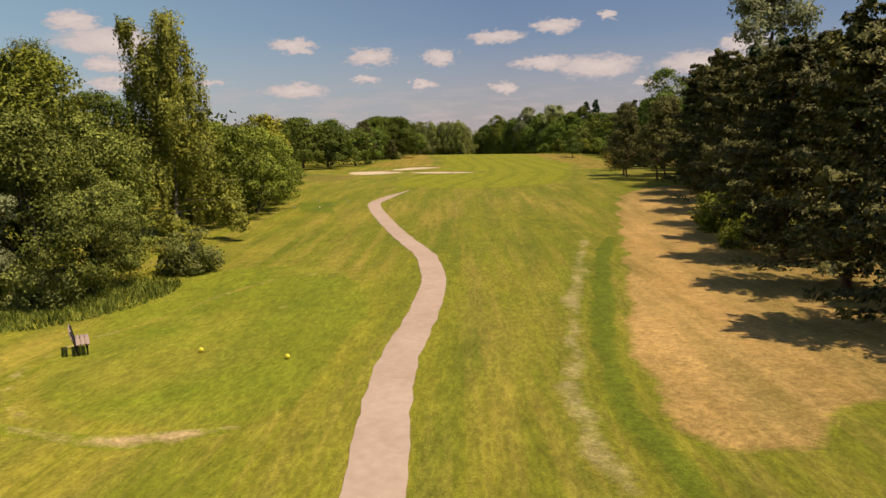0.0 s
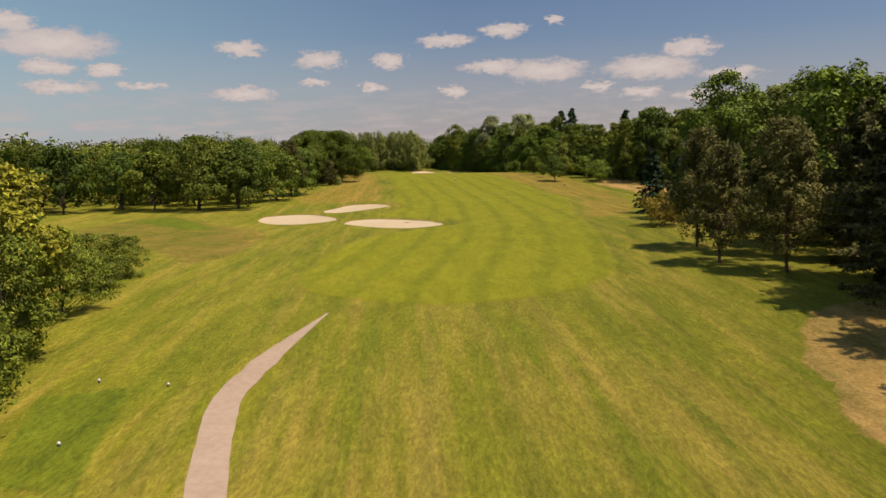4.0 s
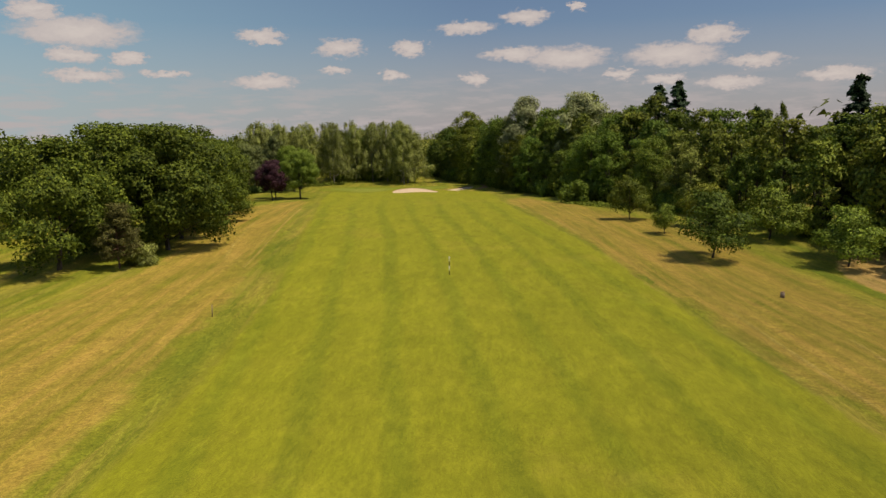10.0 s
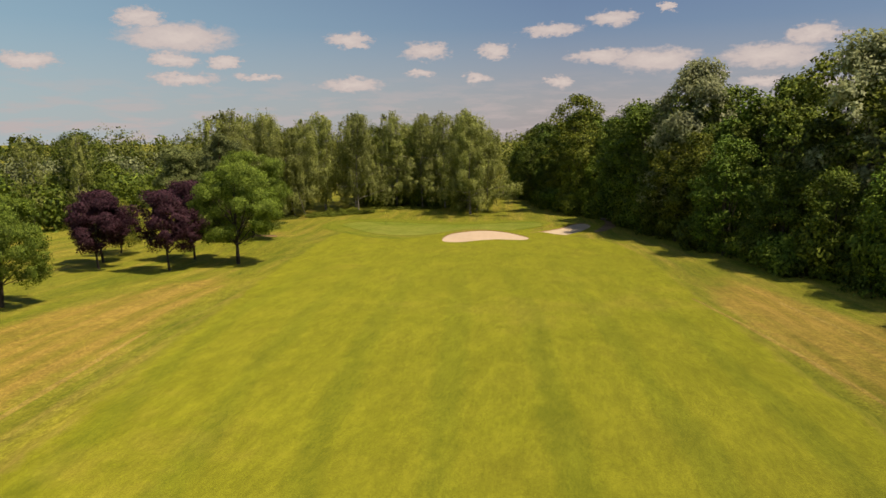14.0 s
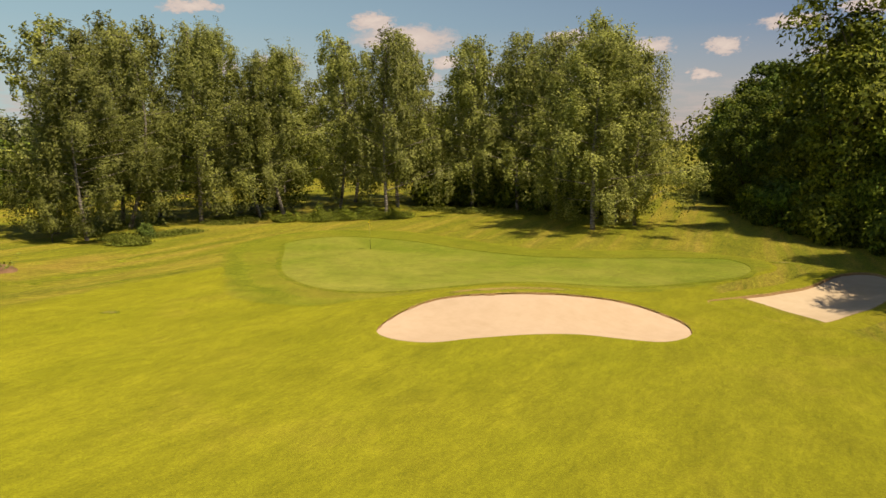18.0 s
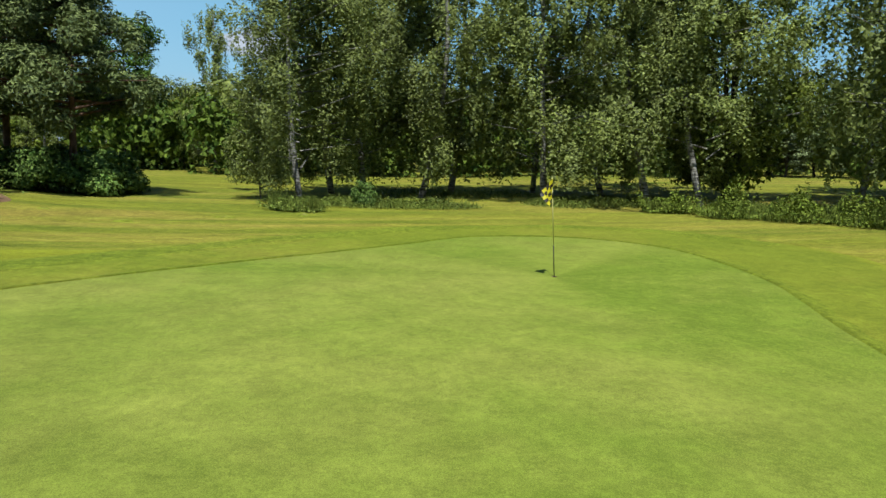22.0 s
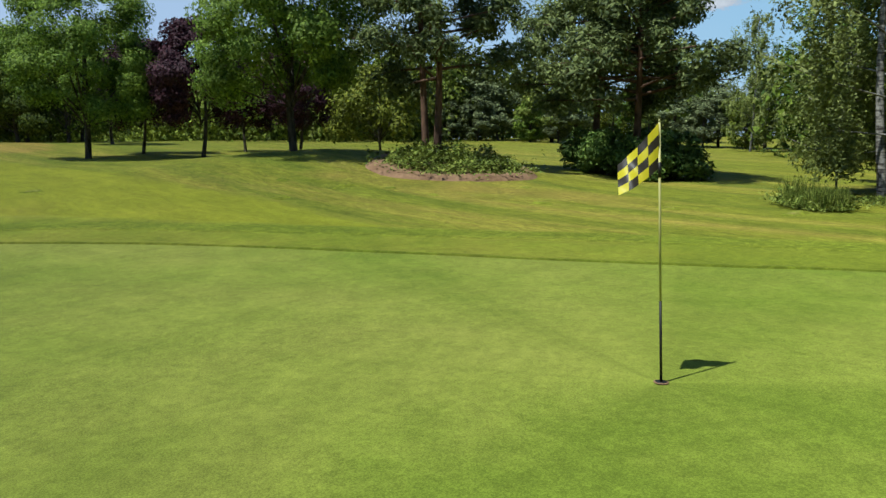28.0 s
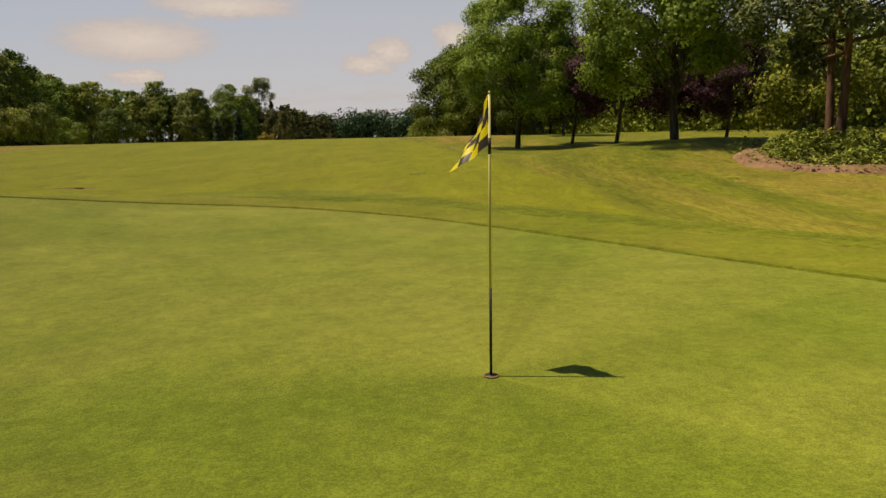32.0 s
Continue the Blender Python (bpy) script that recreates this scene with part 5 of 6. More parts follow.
for x, y, h in ((95, -18, 19), (100, -20, 19.5)):
    plant("back_a", x, y, h, "slender dark poplar beyond the wood", "slender poplars beyond the wood", 0.32)
for x, y, h, key in ((-46, -7, 14.5, "birch_far"), (-49, -13.5, 14, "birch_far"), (-52, -21, 13, "near_a"), (-50, -1, 15, "near_a"), (-55, -29, 12, "birch_far")):
    plant(key, x, y, h, "grey-green tree standing beyond the birches", "trees beyond the birches", 1.15)

# ---- birches behind the green ----
BIRCH = "tall birch with a pale trunk and hanging twigs behind the green"
for x, y, h, key in ((-20.4, -5.8, 13.5, "birch_b"), (-24.0, -2.5, 15.5, "birch_a"), (-23.3, 0.4, 15.8, "birch_c"), (-21.6, 6.7, 16.8, "birch_b"), (-23.2, 10.6, 17.4, "birch_a"),
                     (-18.6, 11.2, 14.8, "birch_c"), (-17.6, 13.4, 15.6, "birch_a"), (-9.4, 18.4, 17.2, "birch_mid"), (-11.6, 24.5, 17.4, "birch_mid"), (-4.5, 27.5, 16.8, "birch_mid"),
                     (0.6, 27.4, 17.2, "birch_mid"), (5.2, 25.6, 16.8, "birch_mid"), (11.0, 16.6, 15.6, "birch_b"), (9.6, 23.5, 17.8, "birch_mid"), (11.6, 22.0, 16.5, "birch_mid"),
                     (13.6, 20.5, 14.5, "birch_mid"), (-26.6, 2.6, 17.0, "birch_far"), (-28.0, 8.0, 17.5, "birch_far"), (-16.5, 21, 17.2, "birch_far"), (2.5, 34.5, 17.4, "birch_far"), (-7, 35, 17.6, "birch_far"),
                     (8.0, 36, 17, "birch_far"), (-25.8, -4.2, 16, "birch_far"), (5.5, 46, 17.2, "birch_far"), (-29.5, 16, 17, "birch_far"), (-22.6, 29.4, 16.6, "birch_far"), (-14.6, 33.5, 17.0, "birch_far"), (-18.5, 27.0, 16.4, "birch_far"), (-1.0, 36.0, 17.0, "birch_far")):
    plant(key, x, y, h * 1.05, BIRCH, "birches behind the green", 1.7 if x == 11.0 else rng.uniform(1.2, 1.5))
for x, y, h, key in ((-21.5, 17, 15.5, "near_b"), (-2, 40, 16, "near_a"), (6.5, 42, 16.5, "near_a"), (-12, 42, 16, "near_a"), (-6, 47, 16, "wood_b")):
    plant(key, x, y, h, "dark woodland tree standing behind the birches", "trees behind the birches")

plant("sapling", -21.5, -7.7, 5.4, "small weeping birch sapling, leafy almost to the ground")
plant("dark_bush", -17.6, -3.0, 1.3, "dark ivy-like bush at the foot of a birch", spread=0.8)
for x, y, h in ((-7.5, 27.5, 4.6), (-4.0, 30.0, 5.6), (-0.5, 30.5, 4.8), (3.0, 29.0, 5.4), (6.5, 28.5, 5.2), (-6, 33.5, 6.2), (0, 34.5, 6.4), (6, 34, 6.2), (8.8, 26.5, 5.2), (8, 31.5, 6.0), (-11.5, 31, 5.8), (6, 39, 7), (1, 40.5, 7), (-4.5, 38.5, 7)):
    plant("bush_b", x, y, h, "dark leafy undergrowth of the wood behind the birches", "undergrowth behind the birches", 1.1)
# ---- pines on planted islands left of the green ----
plant("pine_a", -14.8, -21.8, 12.6, "tall pine with twin ruddy trunks on a planted island")
plant("pine_c", -21.5, -16.2, 11.4, "dark spreading pine beside the green", spread=1.1)
plant("pine_c", -22.6, -19.4, 11.8, "dark spreading pine with a leaning trunk beside the green", spread=1.1)
for x, y, h in ((-20.3, -15.2, 2.0), (-21.6, -14.4, 2.3), (-22.9, -16.6, 2.4), (-20.9, -17.2, 2.3), (-21.4, -18.8, 2.2)):
    plant("dark_bush", x, y, h, "dark leafy undergrowth at the foot of a pine", "undergrowth under the pines", 1.15)


# the edge of the wood beyond the next fairway
WEST_EDGE = [(-46, -72), (-53, -58), (-57, -44), (-59, -30), (-58, -15), (-57, 0), (-60, 13), (-55, 27), (-47, 38), (-38, 50)]
for k in range(len(WEST_EDGE) - 1):
    (ax, ay), (bx, by) = WEST_EDGE[k], WEST_EDGE[k + 1]
    run = math.hypot(bx - ax, by - ay)
    for j in range(round(run / 4.2)):
        f = (j + rng.uniform(0.1, 0.9)) / round(run / 4.2)
        for deep, h in ((0, 4.4), (4.0, 7.6)):
            x, y = ax + (bx - ax) * f - deep - rng.uniform(0, 2), ay + (by - ay) * f + rng.uniform(-1, 1)
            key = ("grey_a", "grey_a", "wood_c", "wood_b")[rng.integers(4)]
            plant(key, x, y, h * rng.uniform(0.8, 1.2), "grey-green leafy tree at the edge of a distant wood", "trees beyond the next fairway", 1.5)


def carpet(name, line, n, size, tall, mat, label, category):
    """Low leafy growth over a patch of ground."""
    lo, hi = line.min(0), line.max(0)
    q = rng.uniform(lo, hi, (n * 3, 2))
    q = q[inside(line, q[:, 0], q[:, 1])][:n]
    q = q + rng.normal(0, 0.35, q.shape)
    edge = np.min(np.hypot(q[:, None, 0] - line[None, :, 0], q[:, None, 1] - line[None, :, 1]), 1)
    hump = np.array([0.6 + 0.8 * noise.noise((x * 0.9, y * 0.9, 0.0)) for x, y in q])
    z = height(q[:, 0], q[:, 1]) + tall * np.clip(edge / 0.7, 0.15, 1) * hump.clip(0.2, 1.3) * rng.uniform(0.15, 1, len(q)) + 0.03
    at = np.stack([q[:, 0], q[:, 1], z], -1)
    return tagged(new(name, leaves(name, at, np.tile([0, 0, 1.0], (len(q), 1)), size, mat, 1.9)), label, category, kind="stuff")


def blades(name, line, n, tall, mat, label, category, wide=0.05):
    """Standing grass blades over a patch of ground."""
    lo, hi = line.min(0), line.max(0)
    q = rng.uniform(lo, hi, (n * 3, 2))
    q = q[inside(line, q[:, 0], q[:, 1])][:n]
    n = len(q)
    z = height(q[:, 0], q[:, 1]) + 0.04
    t = rng.uniform(0, math.tau, n)
    hump = np.array([0.75 + 0.6 * noise.noise((x * 0.7, y * 0.7, 4.0)) for x, y in q])
    h = tall * rng.uniform(0.5, 1.15, n) * hump
    a = np.stack([np.cos(t), np.sin(t), 0 * t], -1) * wide
    foot = np.stack([q[:, 0], q[:, 1], z], -1)
    tip = foot + np.stack([rng.normal(0, 0.22, n) * h, rng.normal(0, 0.22, n) * h, h], -1)
    v = np.stack([foot - a, foot + a, tip], 1).reshape(-1, 3)
    me = mesh_of(name, v.tolist(), np.arange(n * 3).reshape(-1, 3).tolist(), mat)
    return tagged(new(name, me), label, category, kind="stuff")


def ring(cx, cy, rx, ry, turn=0.0):
    t = np.arange(10) / 10 * math.tau
    c, s = math.cos(turn), math.sin(turn)
    x, y = rx * np.cos(t), ry * np.sin(t)
    return outline(np.stack([cx + c * x - s * y, cy + s * x + c * y], -1), 6, 0.5)


island = ring(-14.2, -19.9, 3.6, 2.9, 0.3)
draped("mulch_bed", ring(-14.0, -19.7, 4.1, 3.35, 0.3), 0.16, 0.7, M_MULCH, "reddish bark mulch round a planted island", "mulch bed")
carpet("ivy_cover", island, 13000, 0.1, 1.05, M_WEED, "low glossy green ground cover under the pines", "ground cover")
blades("tall_grass", ring(-15.8, -5.9, 1.25, 0.75, 1.0), 1800, 0.75, M_WEED, "tall weeds and uncut grass in front of the birches", "tall grass", 0.02)
carpet("weed_cover", ring(-15.8, -5.9, 1.15, 0.65, 1.0), 2600, 0.075, 1.0, M_WEED, "leafy tall weeds in front of the birches", "weeds")
for cx, cy, rx, ry, turn, n in ((-18.2, -2.0, 4.2, 1.6, 1.3, 3000), (-19.6, 8.6, 2.6, 3.6, 0.2, 2600), (-12.5, 15.5, 4.2, 1.8, 0.7, 3000), (-2.0, 24.0, 7.5, 1.8, 0.1, 3000),
                                (-25.5, 2.0, 3, 5, 0, 1500)):
    area = ring(cx, cy, rx, ry, turn)
    blades("tall_grass", area, n, 0.34, M_WEED, "uncut grass and weeds under the birches", "tall grass", 0.02)
    carpet("weed_cover", area, int(n * 1.6), 0.07, 0.5, M_WEED, "leafy weeds under the birches", "weeds")
for cx, cy, r in ((-13.2, 12.2, 1.3), (-11.4, 13.8, 1.5), (-9.4, 15.4, 1.5), (-7.4, 16.8, 1.2), (-15.4, 10.4, 1.0)):
    blades("tall_grass", ring(cx, cy, r * 1.15, r), 900, 0.75, M_WEED, "tall yellow-green grass round the bracken", "tall grass", 0.02)
    carpet("bracken", ring(cx, cy, r, r * 0.8), 4200, 0.085, 1.6, M_BRIGHT, "bright green bracken clump behind the green", "bracken")
blades("edge_grass", outline([(8, -323), (13, -322.5), (15.2, -316), (14, -311.5), (11, -312), (9, -318)], 6), 4000, 0.4, M_WEED, "uncut grass under the thicket", "tall grass", 0.05)
carpet("edge_weeds", outline([(46, -64), (49, -58), (53, -64), (56, -74), (53, -75)], 6), 3500, 0.22, 0.5, M_LIME, "leafy weeds and uncut grass at the wood's edge", "weeds")
carpet("undergrowth", ring(51.0, -292, 3.2, 8.0, 0.12), 2600, 0.3, 1.6, M_LIME, "leafy undergrowth below the conifers", "undergrowth")


# ---- woods in the distance, one mass each ----
def woods(name, places, mat, label, n_leaf=150, size=1.0):
    """Many far crowns in one mesh."""
    ats, outs = [], []
    for x, y, h in places:
        blobs = []
        for k in range(9):
            d = unit(rng.normal(0, 1, 3))
            f = rng.uniform(0.3, 0.8)
            r = h * rng.uniform(0.14, 0.24)
            blobs.append((np.array([d[0] * h * 0.28 * f, d[1] * h * 0.28 * f, h * (0.52 + 0.36 * d[2] * f)]), r))
        at, out = crown_points(blobs, n_leaf, 0.5)
        low = rng.uniform(0, 1, (n_leaf // 3, 3)) * [h * 0.5, h * 0.5, h * 0.45] - [h * 0.25, h * 0.25, 0]
        at = np.concatenate([at, low])
        ats.append(at + [x, y, float(height(x, y))])
        outs.append(np.concatenate([out, unit(low * [1, 1, 0] + 1e-3)]) + [0, 0, 0.3])
    return tagged(new(name, leaves(name, np.concatenate(ats), np.concatenate(outs), size, mat, 1.3)), label, "woods", kind="stuff")


def scatter(n, x0, x1, y0, y1, h0, h1):
    return [(rng.uniform(x0, x1), rng.uniform(y0, y1), rng.uniform(h0, h1)) for _ in range(n)]


woods("west_woods", scatter(150, -75, -32, -170, -60, 11, 15), M_OAK, "dark broadleaf wood beyond the left rough", 320, 0.6)
woods("west_wood_edge", scatter(90, -60, -24, -150, -65, 10, 13.5), M_BRIGHT, "mixed green wood beyond the left rough", 520, 0.42)
woods("far_west_woods", scatter(220, -330, -75, -230, 60, 11, 16), M_OAK, "distant dark wood to the west", 110, 1.3)
woods("north_woods", scatter(120, -140, 25, 72, 112, 13, 18), M_OLIVE, "distant grey-green wood beyond the green", 320, 0.6)
woods("northwest_woods", scatter(80, -90, -62, -24, 85, 9, 12), M_HAZE_GREY, "wood beyond the next fairway, its leaves greyed for distance haze", 420, 0.55)
woods("northwest_wood_edge", scatter(70, -60, -45, -22, 85, 5, 10), M_OAK, "dark leafy edge of the wood beyond the next fairway", 420, 0.5)
woods("east_woods", scatter(170, 85, 200, -260, 90, 14, 19), M_OAK, "dense dark wood to the east", 110, 1.2)
woods("south_woods", scatter(140, -90, 110, -410, -370, 18, 24), M_SPRUCE, "distant dark tree line beyond the tee", 300, 1.2)
woods("southwest_woods", scatter(70, -60, -8, -290, -240, 9, 12), M_OAK, "dark wood behind the shrubs", 150, 0.8)
woods("southwest_far_woods", scatter(120, -250, -60, -380, -230, 11, 15), M_OAK, "distant dark wood to the south-west", 100, 1.3)
woods("horizon_woods", scatter(160, -900, 600, 140, 800, 14, 20), M_OAK, "wooded horizon far beyond the course", 60, 2.4)


# ---- small things ----
def solid(name, parent, mat, build, label=""):
    """One part from a bmesh that build fills."""
    bm = bmesh.new()
    build(bm)
    me = bpy.data.meshes.new(name)
    bm.to_mesh(me)
    bm.free()
    me.materials.append(mat)
    smooth(me)
    return part(name, me, parent, label)


def rod(bm, a, b, r0, r1=None, sides=10):
    a, b = Vector(a), Vector(b)
    m = Matrix.Translation((a + b) / 2) @ (b - a).to_track_quat("Z", "Y").to_matrix().to_4x4()
    bmesh.ops.create_cone(bm, cap_ends=True, segments=sides, radius1=r0, radius2=r0 if r1 is None else r1, depth=(b - a).length, matrix=m)


def board(bm, at, size, turn=(0, 0, 0), bevel=0.006):
    m = Matrix.LocRotScale(at, Euler([radians(q) for q in turn]), None)
    made = bmesh.ops.create_cube(bm, size=1, matrix=m @ Matrix.Diagonal((*size, 1)))
    edges = list({e for v in made["verts"] for e in v.link_edges})
    bmesh.ops.bevel(bm, geom=edges, offset=bevel, segments=1, affect="EDGES")


def thing(name, x, y, label, category, group="", turn=0.0, lift=0.0):
    ob = new(name)
    ob.empty_display_size = 0.2
    ob.matrix_basis = pose(x, y, float(height(x, y)) + lift, 0, 0, turn)
    return tagged(ob, label, category, group)


M_POLE = plain("pale_yellow_fibre", (0.62, 0.56, 0.2), (0.68, 0.62, 0.26), 30, 0.4, 0.05)
M_BLACK = plain("black_fibre", (0.014, 0.013, 0.012), (0.022, 0.02, 0.018), 30, 0.5, 0.05)
M_YELLOW_CLOTH = finish(*(lambda p: (p[0], p[1], p[1].mix(0.5, (0.8, 0.68, 0.02), (0.75, 0.62, 0.02))))(material("yellow_cloth")), 0.48, through_light=0.3, specular=0.4)
M_BLACK_CLOTH = finish(*(lambda p: (p[0], p[1], p[1].mix(0.5, (0.03, 0.024, 0.014), (0.04, 0.03, 0.018))))(material("black_cloth")), 0.48, through_light=0.15, specular=0.4)
M_WHITE = plain("white_paint", (0.7, 0.69, 0.66), (0.8, 0.79, 0.76), 20, 0.5, 0.1)
M_WOOD = plain("weathered_wood", (0.13, 0.10, 0.075), (0.24, 0.19, 0.15), 9, 0.85, 0.4)
M_BENCH_WOOD = plain("pale_bench_wood", (0.3, 0.22, 0.18), (0.44, 0.34, 0.28), 9, 0.85, 0.4)
M_YELLOW_PAINT = plain("yellow_paint", (0.72, 0.64, 0.04), (0.8, 0.72, 0.08), 20, 0.4, 0.1)
M_BLUE_PAINT = plain("blue_paint", (0.05, 0.08, 0.25), (0.07, 0.11, 0.3), 20, 0.4, 0.1)
M_IRON = plain("dark_iron", (0.02, 0.02, 0.018), (0.04, 0.038, 0.034), 15, 0.6, 0.2)
M_STONE = plain("pale_stone", (0.32, 0.28, 0.21), (0.46, 0.41, 0.31), 8, 0.9, 0.5)

flagstick = thing("flagstick", 0, 0, "yellow and black flagstick standing in the hole of the green", "flag", lift=0.06)
solid("lower_pole", flagstick, M_BLACK, lambda bm: rod(bm, (0, 0, -0.08), (0, 0, 0.68), 0.011), "black lower part of the pole")
solid("upper_pole", flagstick, M_POLE, lambda bm: rod(bm, (0, 0, 0.68), (0, 0, 2.12), 0.0095), "pale yellow upper part of the pole")
solid("ferrule", flagstick, M_BLACK, lambda bm: rod(bm, (0, 0, 1.68), (0, 0, 1.80), 0.0125), "black flag clamp")
solid("cap", flagstick, M_POLE, lambda bm: rod(bm, (0, 0, 2.12), (0, 0, 2.14), 0.012, 0.004))
# the cloth hangs from the pole's top, folded by a light wind, in checks of four rows and five columns
ROWS_F, COLS_F, SUB = 4, 4, 4
fv, ff, fm = [], [], []
top_corner, low_corner, low_inner = Vector((0.1, -0.33, -0.32)), Vector((0.29, -0.17, -0.56)), Vector((0, 0, -0.36))
for i in range(COLS_F * SUB + 1):
    s = i / (COLS_F * SUB)
    for j in range(ROWS_F * SUB + 1):
        v = j / (ROWS_F * SUB)
        spot = (top_corner * s) * (1 - v) + low_inner.lerp(low_corner, s) * v
        fold = 0.022 * math.sin(8 * s + 2.2 * v) * s + 0.012 * math.sin(15 * s + 5 * v)
        fv.append((0.011 + spot.x + fold * 0.7, spot.y + fold * 0.7, 2.11 + spot.z - 0.02 * math.sin(s * math.pi)))
for i in range(COLS_F * SUB):
    for j in range(ROWS_F * SUB):
        a = i * (ROWS_F * SUB + 1) + j
        ff.append((a, a + 1, a + ROWS_F * SUB + 2, a + ROWS_F * SUB + 1))
        fm.append((i // SUB + j // SUB) % 2)
cloth = smooth(mesh_of("flag", fv, ff, M_YELLOW_CLOTH, M_BLACK_CLOTH))
cloth.polygons.foreach_set("material_index", fm)
flagstick.rotation_euler = (0.058, -0.01, 0)  # leans a little
part("flag", cloth, flagstick, "black and yellow checked cloth hanging folded")


def cup_ring(bm):
    a = bmesh.ops.create_circle(bm, segments=28, radius=0.05)["verts"]
    b = bmesh.ops.create_circle(bm, segments=28, radius=0.062)["verts"]
    for k in range(28):
        a[k].co.z, b[k].co.z = 0.008, 0.004
    for k in range(28):
        bm.faces.new((a[k], b[k], b[(k + 1) % 28], a[(k + 1) % 28]))


# no hollow is cut: a flat black disc paints the shade inside the hole
def hole_shade(bm):
    bmesh.ops.create_cone(bm, cap_ends=True, segments=28, radius1=0.05, radius2=0.05, depth=0.012)


hole = thing("golf_hole", 0, 0, "round hole in the green with a worn pale rim", "hole", lift=0.066)
solid("rim", hole, M_MULCH, cup_ring, "worn earthy rim")
solid("cup", hole, M_BLACK, hole_shade, "flat black disc standing for the shade inside the hole")

# rakes lying in the fairway bunkers
rake = None
for x, y, turn in ((21.3, -203.6, 62.0), (10.2, -196.2, 20.0)):
    if rake is None:
        rake = thing("bunker_rake", x, y, "dark wooden bunker rake lying in the sand", "rake", "bunker rakes", turn, -0.14)
        solid("handle", rake, M_WOOD, lambda bm: rod(bm, (0, 0, 0.03), (1.35, 0, 0.05), 0.018, sides=8))
        solid("head", rake, M_IRON, lambda bm: board(bm, (0, 0, 0.03), (0.05, 0.5, 0.03)))
        for k in range(6):
            solid("tine", rake, M_IRON, lambda bm, k=k: rod(bm, (0, -0.22 + 0.088 * k, 0.03), (0.0, -0.22 + 0.088 * k, -0.05), 0.008, 0.004, 6))
    else:
        copy_thing(rake, pose(x, y, float(height(x, y)) - 0.12, 0, 0, turn))
# tee markers
ball = None
for x, y in ((21.2, -325.3), (24.5, -326.0)):
    if ball is None:
        ball = thing("tee_marker", x, y, "round yellow tee marker on the grass", "tee marker", "tee markers", lift=0.03)
        solid("ball", ball, M_YELLOW_PAINT, lambda bm: bmesh.ops.create_uvsphere(bm, u_segments=16, v_segments=10, radius=0.09, matrix=pose(0, 0, 0.085)))
        solid("spike", ball, M_IRON, lambda bm: rod(bm, (0, 0, -0.05), (0, 0, 0.03), 0.012))
    else:
        copy_thing(ball, pose(x, y, float(height(x, y)) + 0.03))
stud = None
for x, y in ((11.1, -269.6), (14.6, -270.2), (10.2, -276.0), (12.9, -276.4)):
    if stud is None:
        stud = thing("tee_marker", x, y, "small white and blue tee marker on the grass", "tee marker", "forward tee markers", lift=0.03)
        solid("knob", stud, M_WHITE, lambda bm: bmesh.ops.create_uvsphere(bm, u_segments=12, v_segments=8, radius=0.07, matrix=pose(0, 0, 0.1)))
        solid("foot", stud, M_BLUE_PAINT, lambda bm: rod(bm, (0, 0, -0.03), (0, 0, 0.06), 0.05, 0.04))
    else:
        copy_thing(stud, pose(x, y, float(height(x, y)) + 0.03))

# bench beside the tee
bench = thing("bench", 16.9, -325.4, "weathered wooden slatted bench beside the tee", "bench", turn=33)
for k in range(3):
    solid("seat_slat", bench, M_BENCH_WOOD, lambda bm, k=k: board(bm, (-0.12 + k * 0.15, 0, 0.46), (0.13, 1.5, 0.035)))
for k in range(2):
    solid("back_slat", bench, M_BENCH_WOOD, lambda bm, k=k: board(bm, (-0.30 - k * 0.05, 0, 0.66 + k * 0.17), (0.03, 1.5, 0.14), (0, -14, 0)))
for y in (-0.55, 0.55):
    solid("leg_frame", bench, M_IRON, lambda bm, y=y: (board(bm, (0.16, y, 0.22), (0.06, 0.06, 0.48)), board(bm, (-0.22, y, 0.45), (0.06, 0.06, 0.94), (0, -12, 0)), board(bm, (0, y, 0.42), (0.44, 0.06, 0.05))))

# striped distance post in the fairway, stakes and other small things
post = thing("distance_post", 28.4, -123.5, "black and white striped distance post in the fairway", "post")
for k, mat in enumerate((M_BLACK, M_WHITE, M_BLACK, M_WHITE)):
    solid("band", post, mat, lambda bm, k=k: rod(bm, (0, 0, 0.42 * k - (0.1 if k == 0 else 0)), (0, 0, 0.42 * k + 0.42), 0.032, sides=12))
stake = thing("wooden_stake", 11.7, -137.2, "dark wooden stake leaning slightly in the rough", "stake")
solid("shaft", stake, M_WOOD, lambda bm: rod(bm, (0, 0, -0.1), (0.04, 0, 0.85), 0.035, 0.03, 8))
solid("tip", stake, M_WOOD, lambda bm: rod(bm, (0.04, 0, 0.85), (0.043, 0, 0.92), 0.03, 0.008, 8))
stump = thing("marker_stump", 54.1, -132.4, "short dark wooden stump on the rough", "stump")
solid("block", stump, M_WOOD, lambda bm: rod(bm, (0, 0, -0.1), (0, 0, 0.42), 0.17, 0.15, 10))
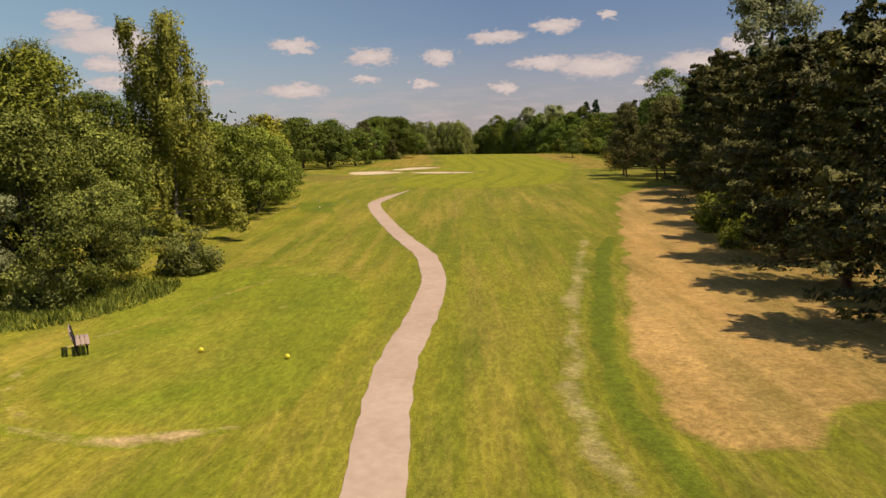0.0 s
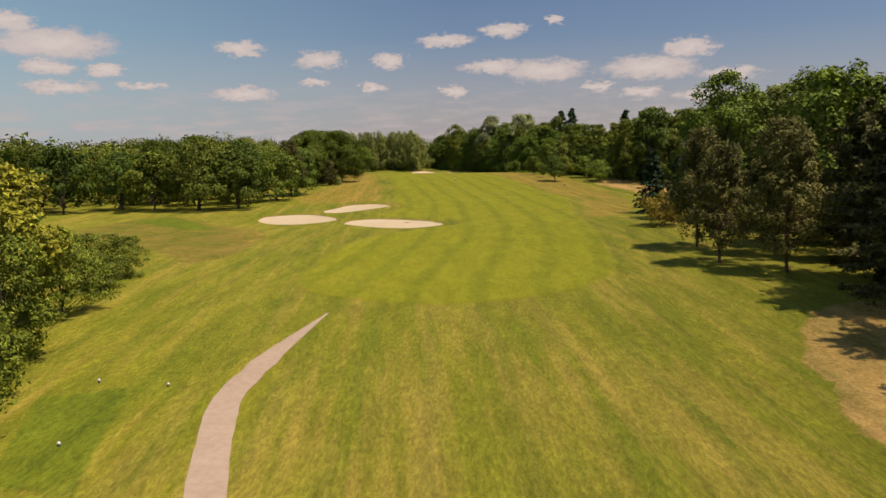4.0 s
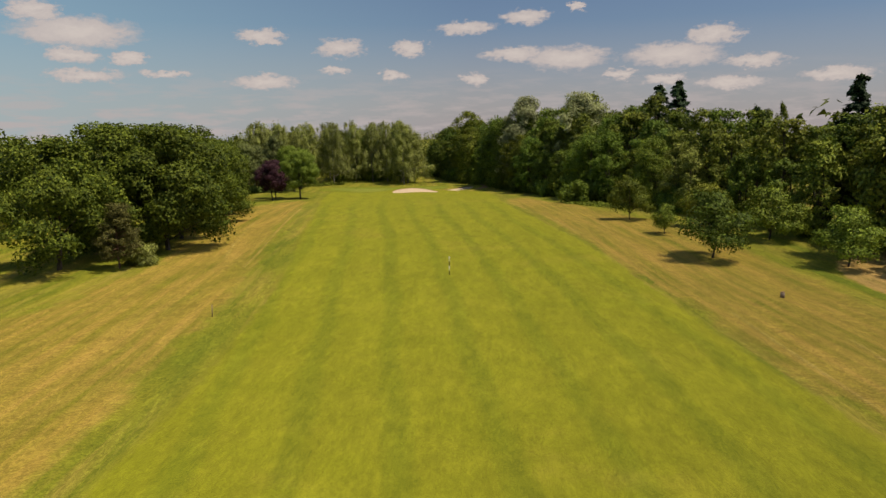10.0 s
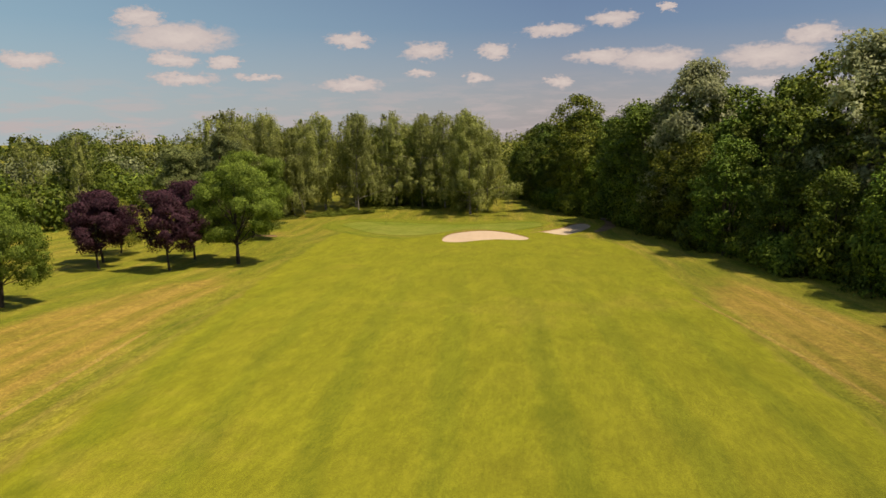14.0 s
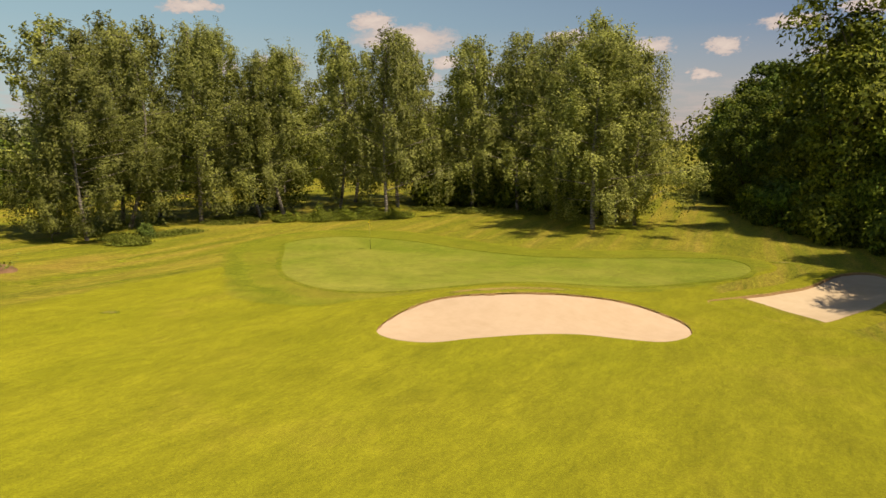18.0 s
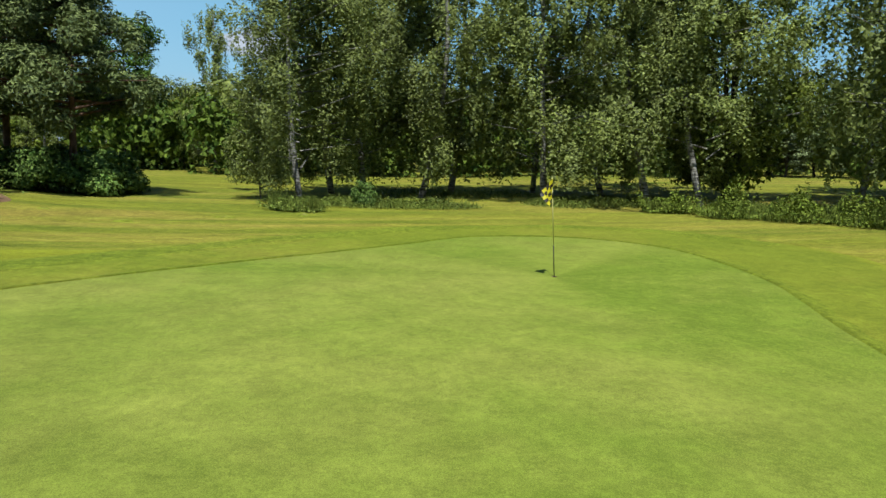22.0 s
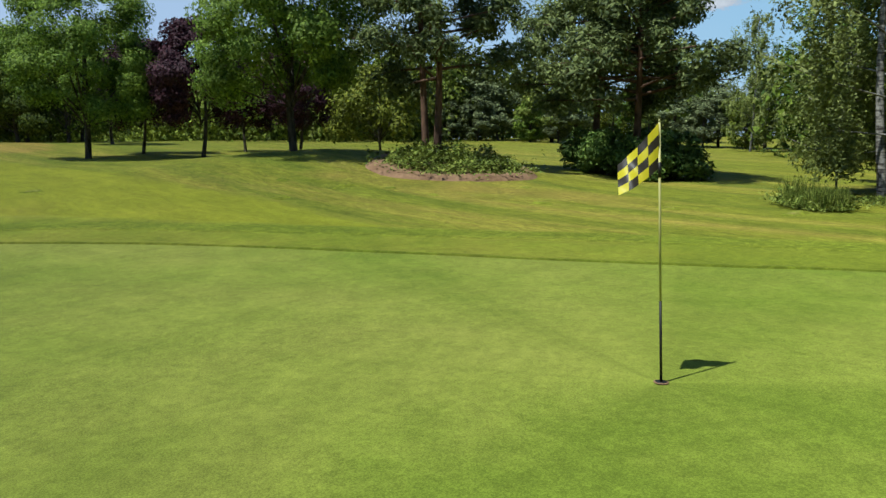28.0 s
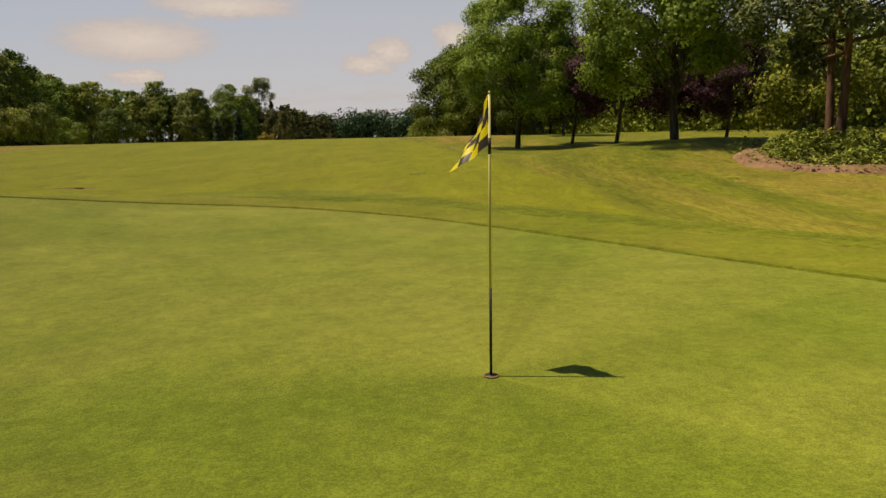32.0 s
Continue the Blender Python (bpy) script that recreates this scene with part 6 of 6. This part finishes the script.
solid("head", stump, M_MULCH, lambda bm: rod(bm, (0, 0, 0.42), (0, 0, 0.46), 0.15, 0.13, 10))
peg = thing("white_post", 31.4, 12.9, "short white post in the shade of the wood", "post")
solid("shaft", peg, M_WHITE, lambda bm: rod(bm, (0, 0, -0.1), (0, 0, 0.62), 0.035))
solid("cap", peg, M_IRON, lambda bm: rod(bm, (0, 0, 0.62), (0, 0, 0.68), 0.037, 0.015))
log = thing("fallen_log", 34.8, 10.6, "pale fallen log at the foot of the wood", "log", turn=14)
solid("stem", log, M_WOOD, lambda bm: rod(bm, (-2.2, 0, 0.16), (2.2, 0.2, 0.14), 0.17, 0.11, 10))
solid("branch_stub", log, M_WOOD, lambda bm: rod(bm, (0.6, 0, 0.2), (0.9, 0.35, 0.5), 0.05, 0.03, 7))


def pebble(bm):
    made = bmesh.ops.create_icosphere(bm, subdivisions=2, radius=0.16)
    for v in made["verts"]:
        v.co *= 1 + 0.35 * noise.noise(v.co * 6)
        v.co.z *= 0.5


first_stone = None
for x, y, s in ((45.2, -197.3, 1.0), (46.0, -196.8, 0.7), (44.6, -198.4, 0.8), (47.2, -195.6, 0.6), (3.2, -181.5, 1.2), (0.6, -180.2, 0.9), (2.2, -178.0, 0.7)):
    m = Matrix.LocRotScale((x, y, float(height(x, y)) + 0.02), Euler((0, 0, x * 3)), (s, s * 1.2, s * 0.7))
    if first_stone is None:
        bm = bmesh.new()
        pebble(bm)
        me = bpy.data.meshes.new("stone")
        bm.to_mesh(me)
        bm.free()
        me.materials.append(M_STONE)
        first_stone = new("stone", me)
        first_stone.matrix_basis = m
        tagged(first_stone, "pale worn stone lying in the dry grass", "stone", "stones in the rough")
    else:
        stone = first_stone.copy()
        scene.collection.objects.link(stone)
        stone.matrix_basis = m
draped("soil_patch", outline([(30.6, -4.4), (31.8, 0), (32.8, 5), (33.2, 9.8), (35.2, 10.2), (36.2, 6.5), (34.6, 1.5), (32.6, -3.2)], 8, 0.3), 0.03, 0.8, M_MULCH, "bare brown soil beside the bunker at the wood", "bare soil")
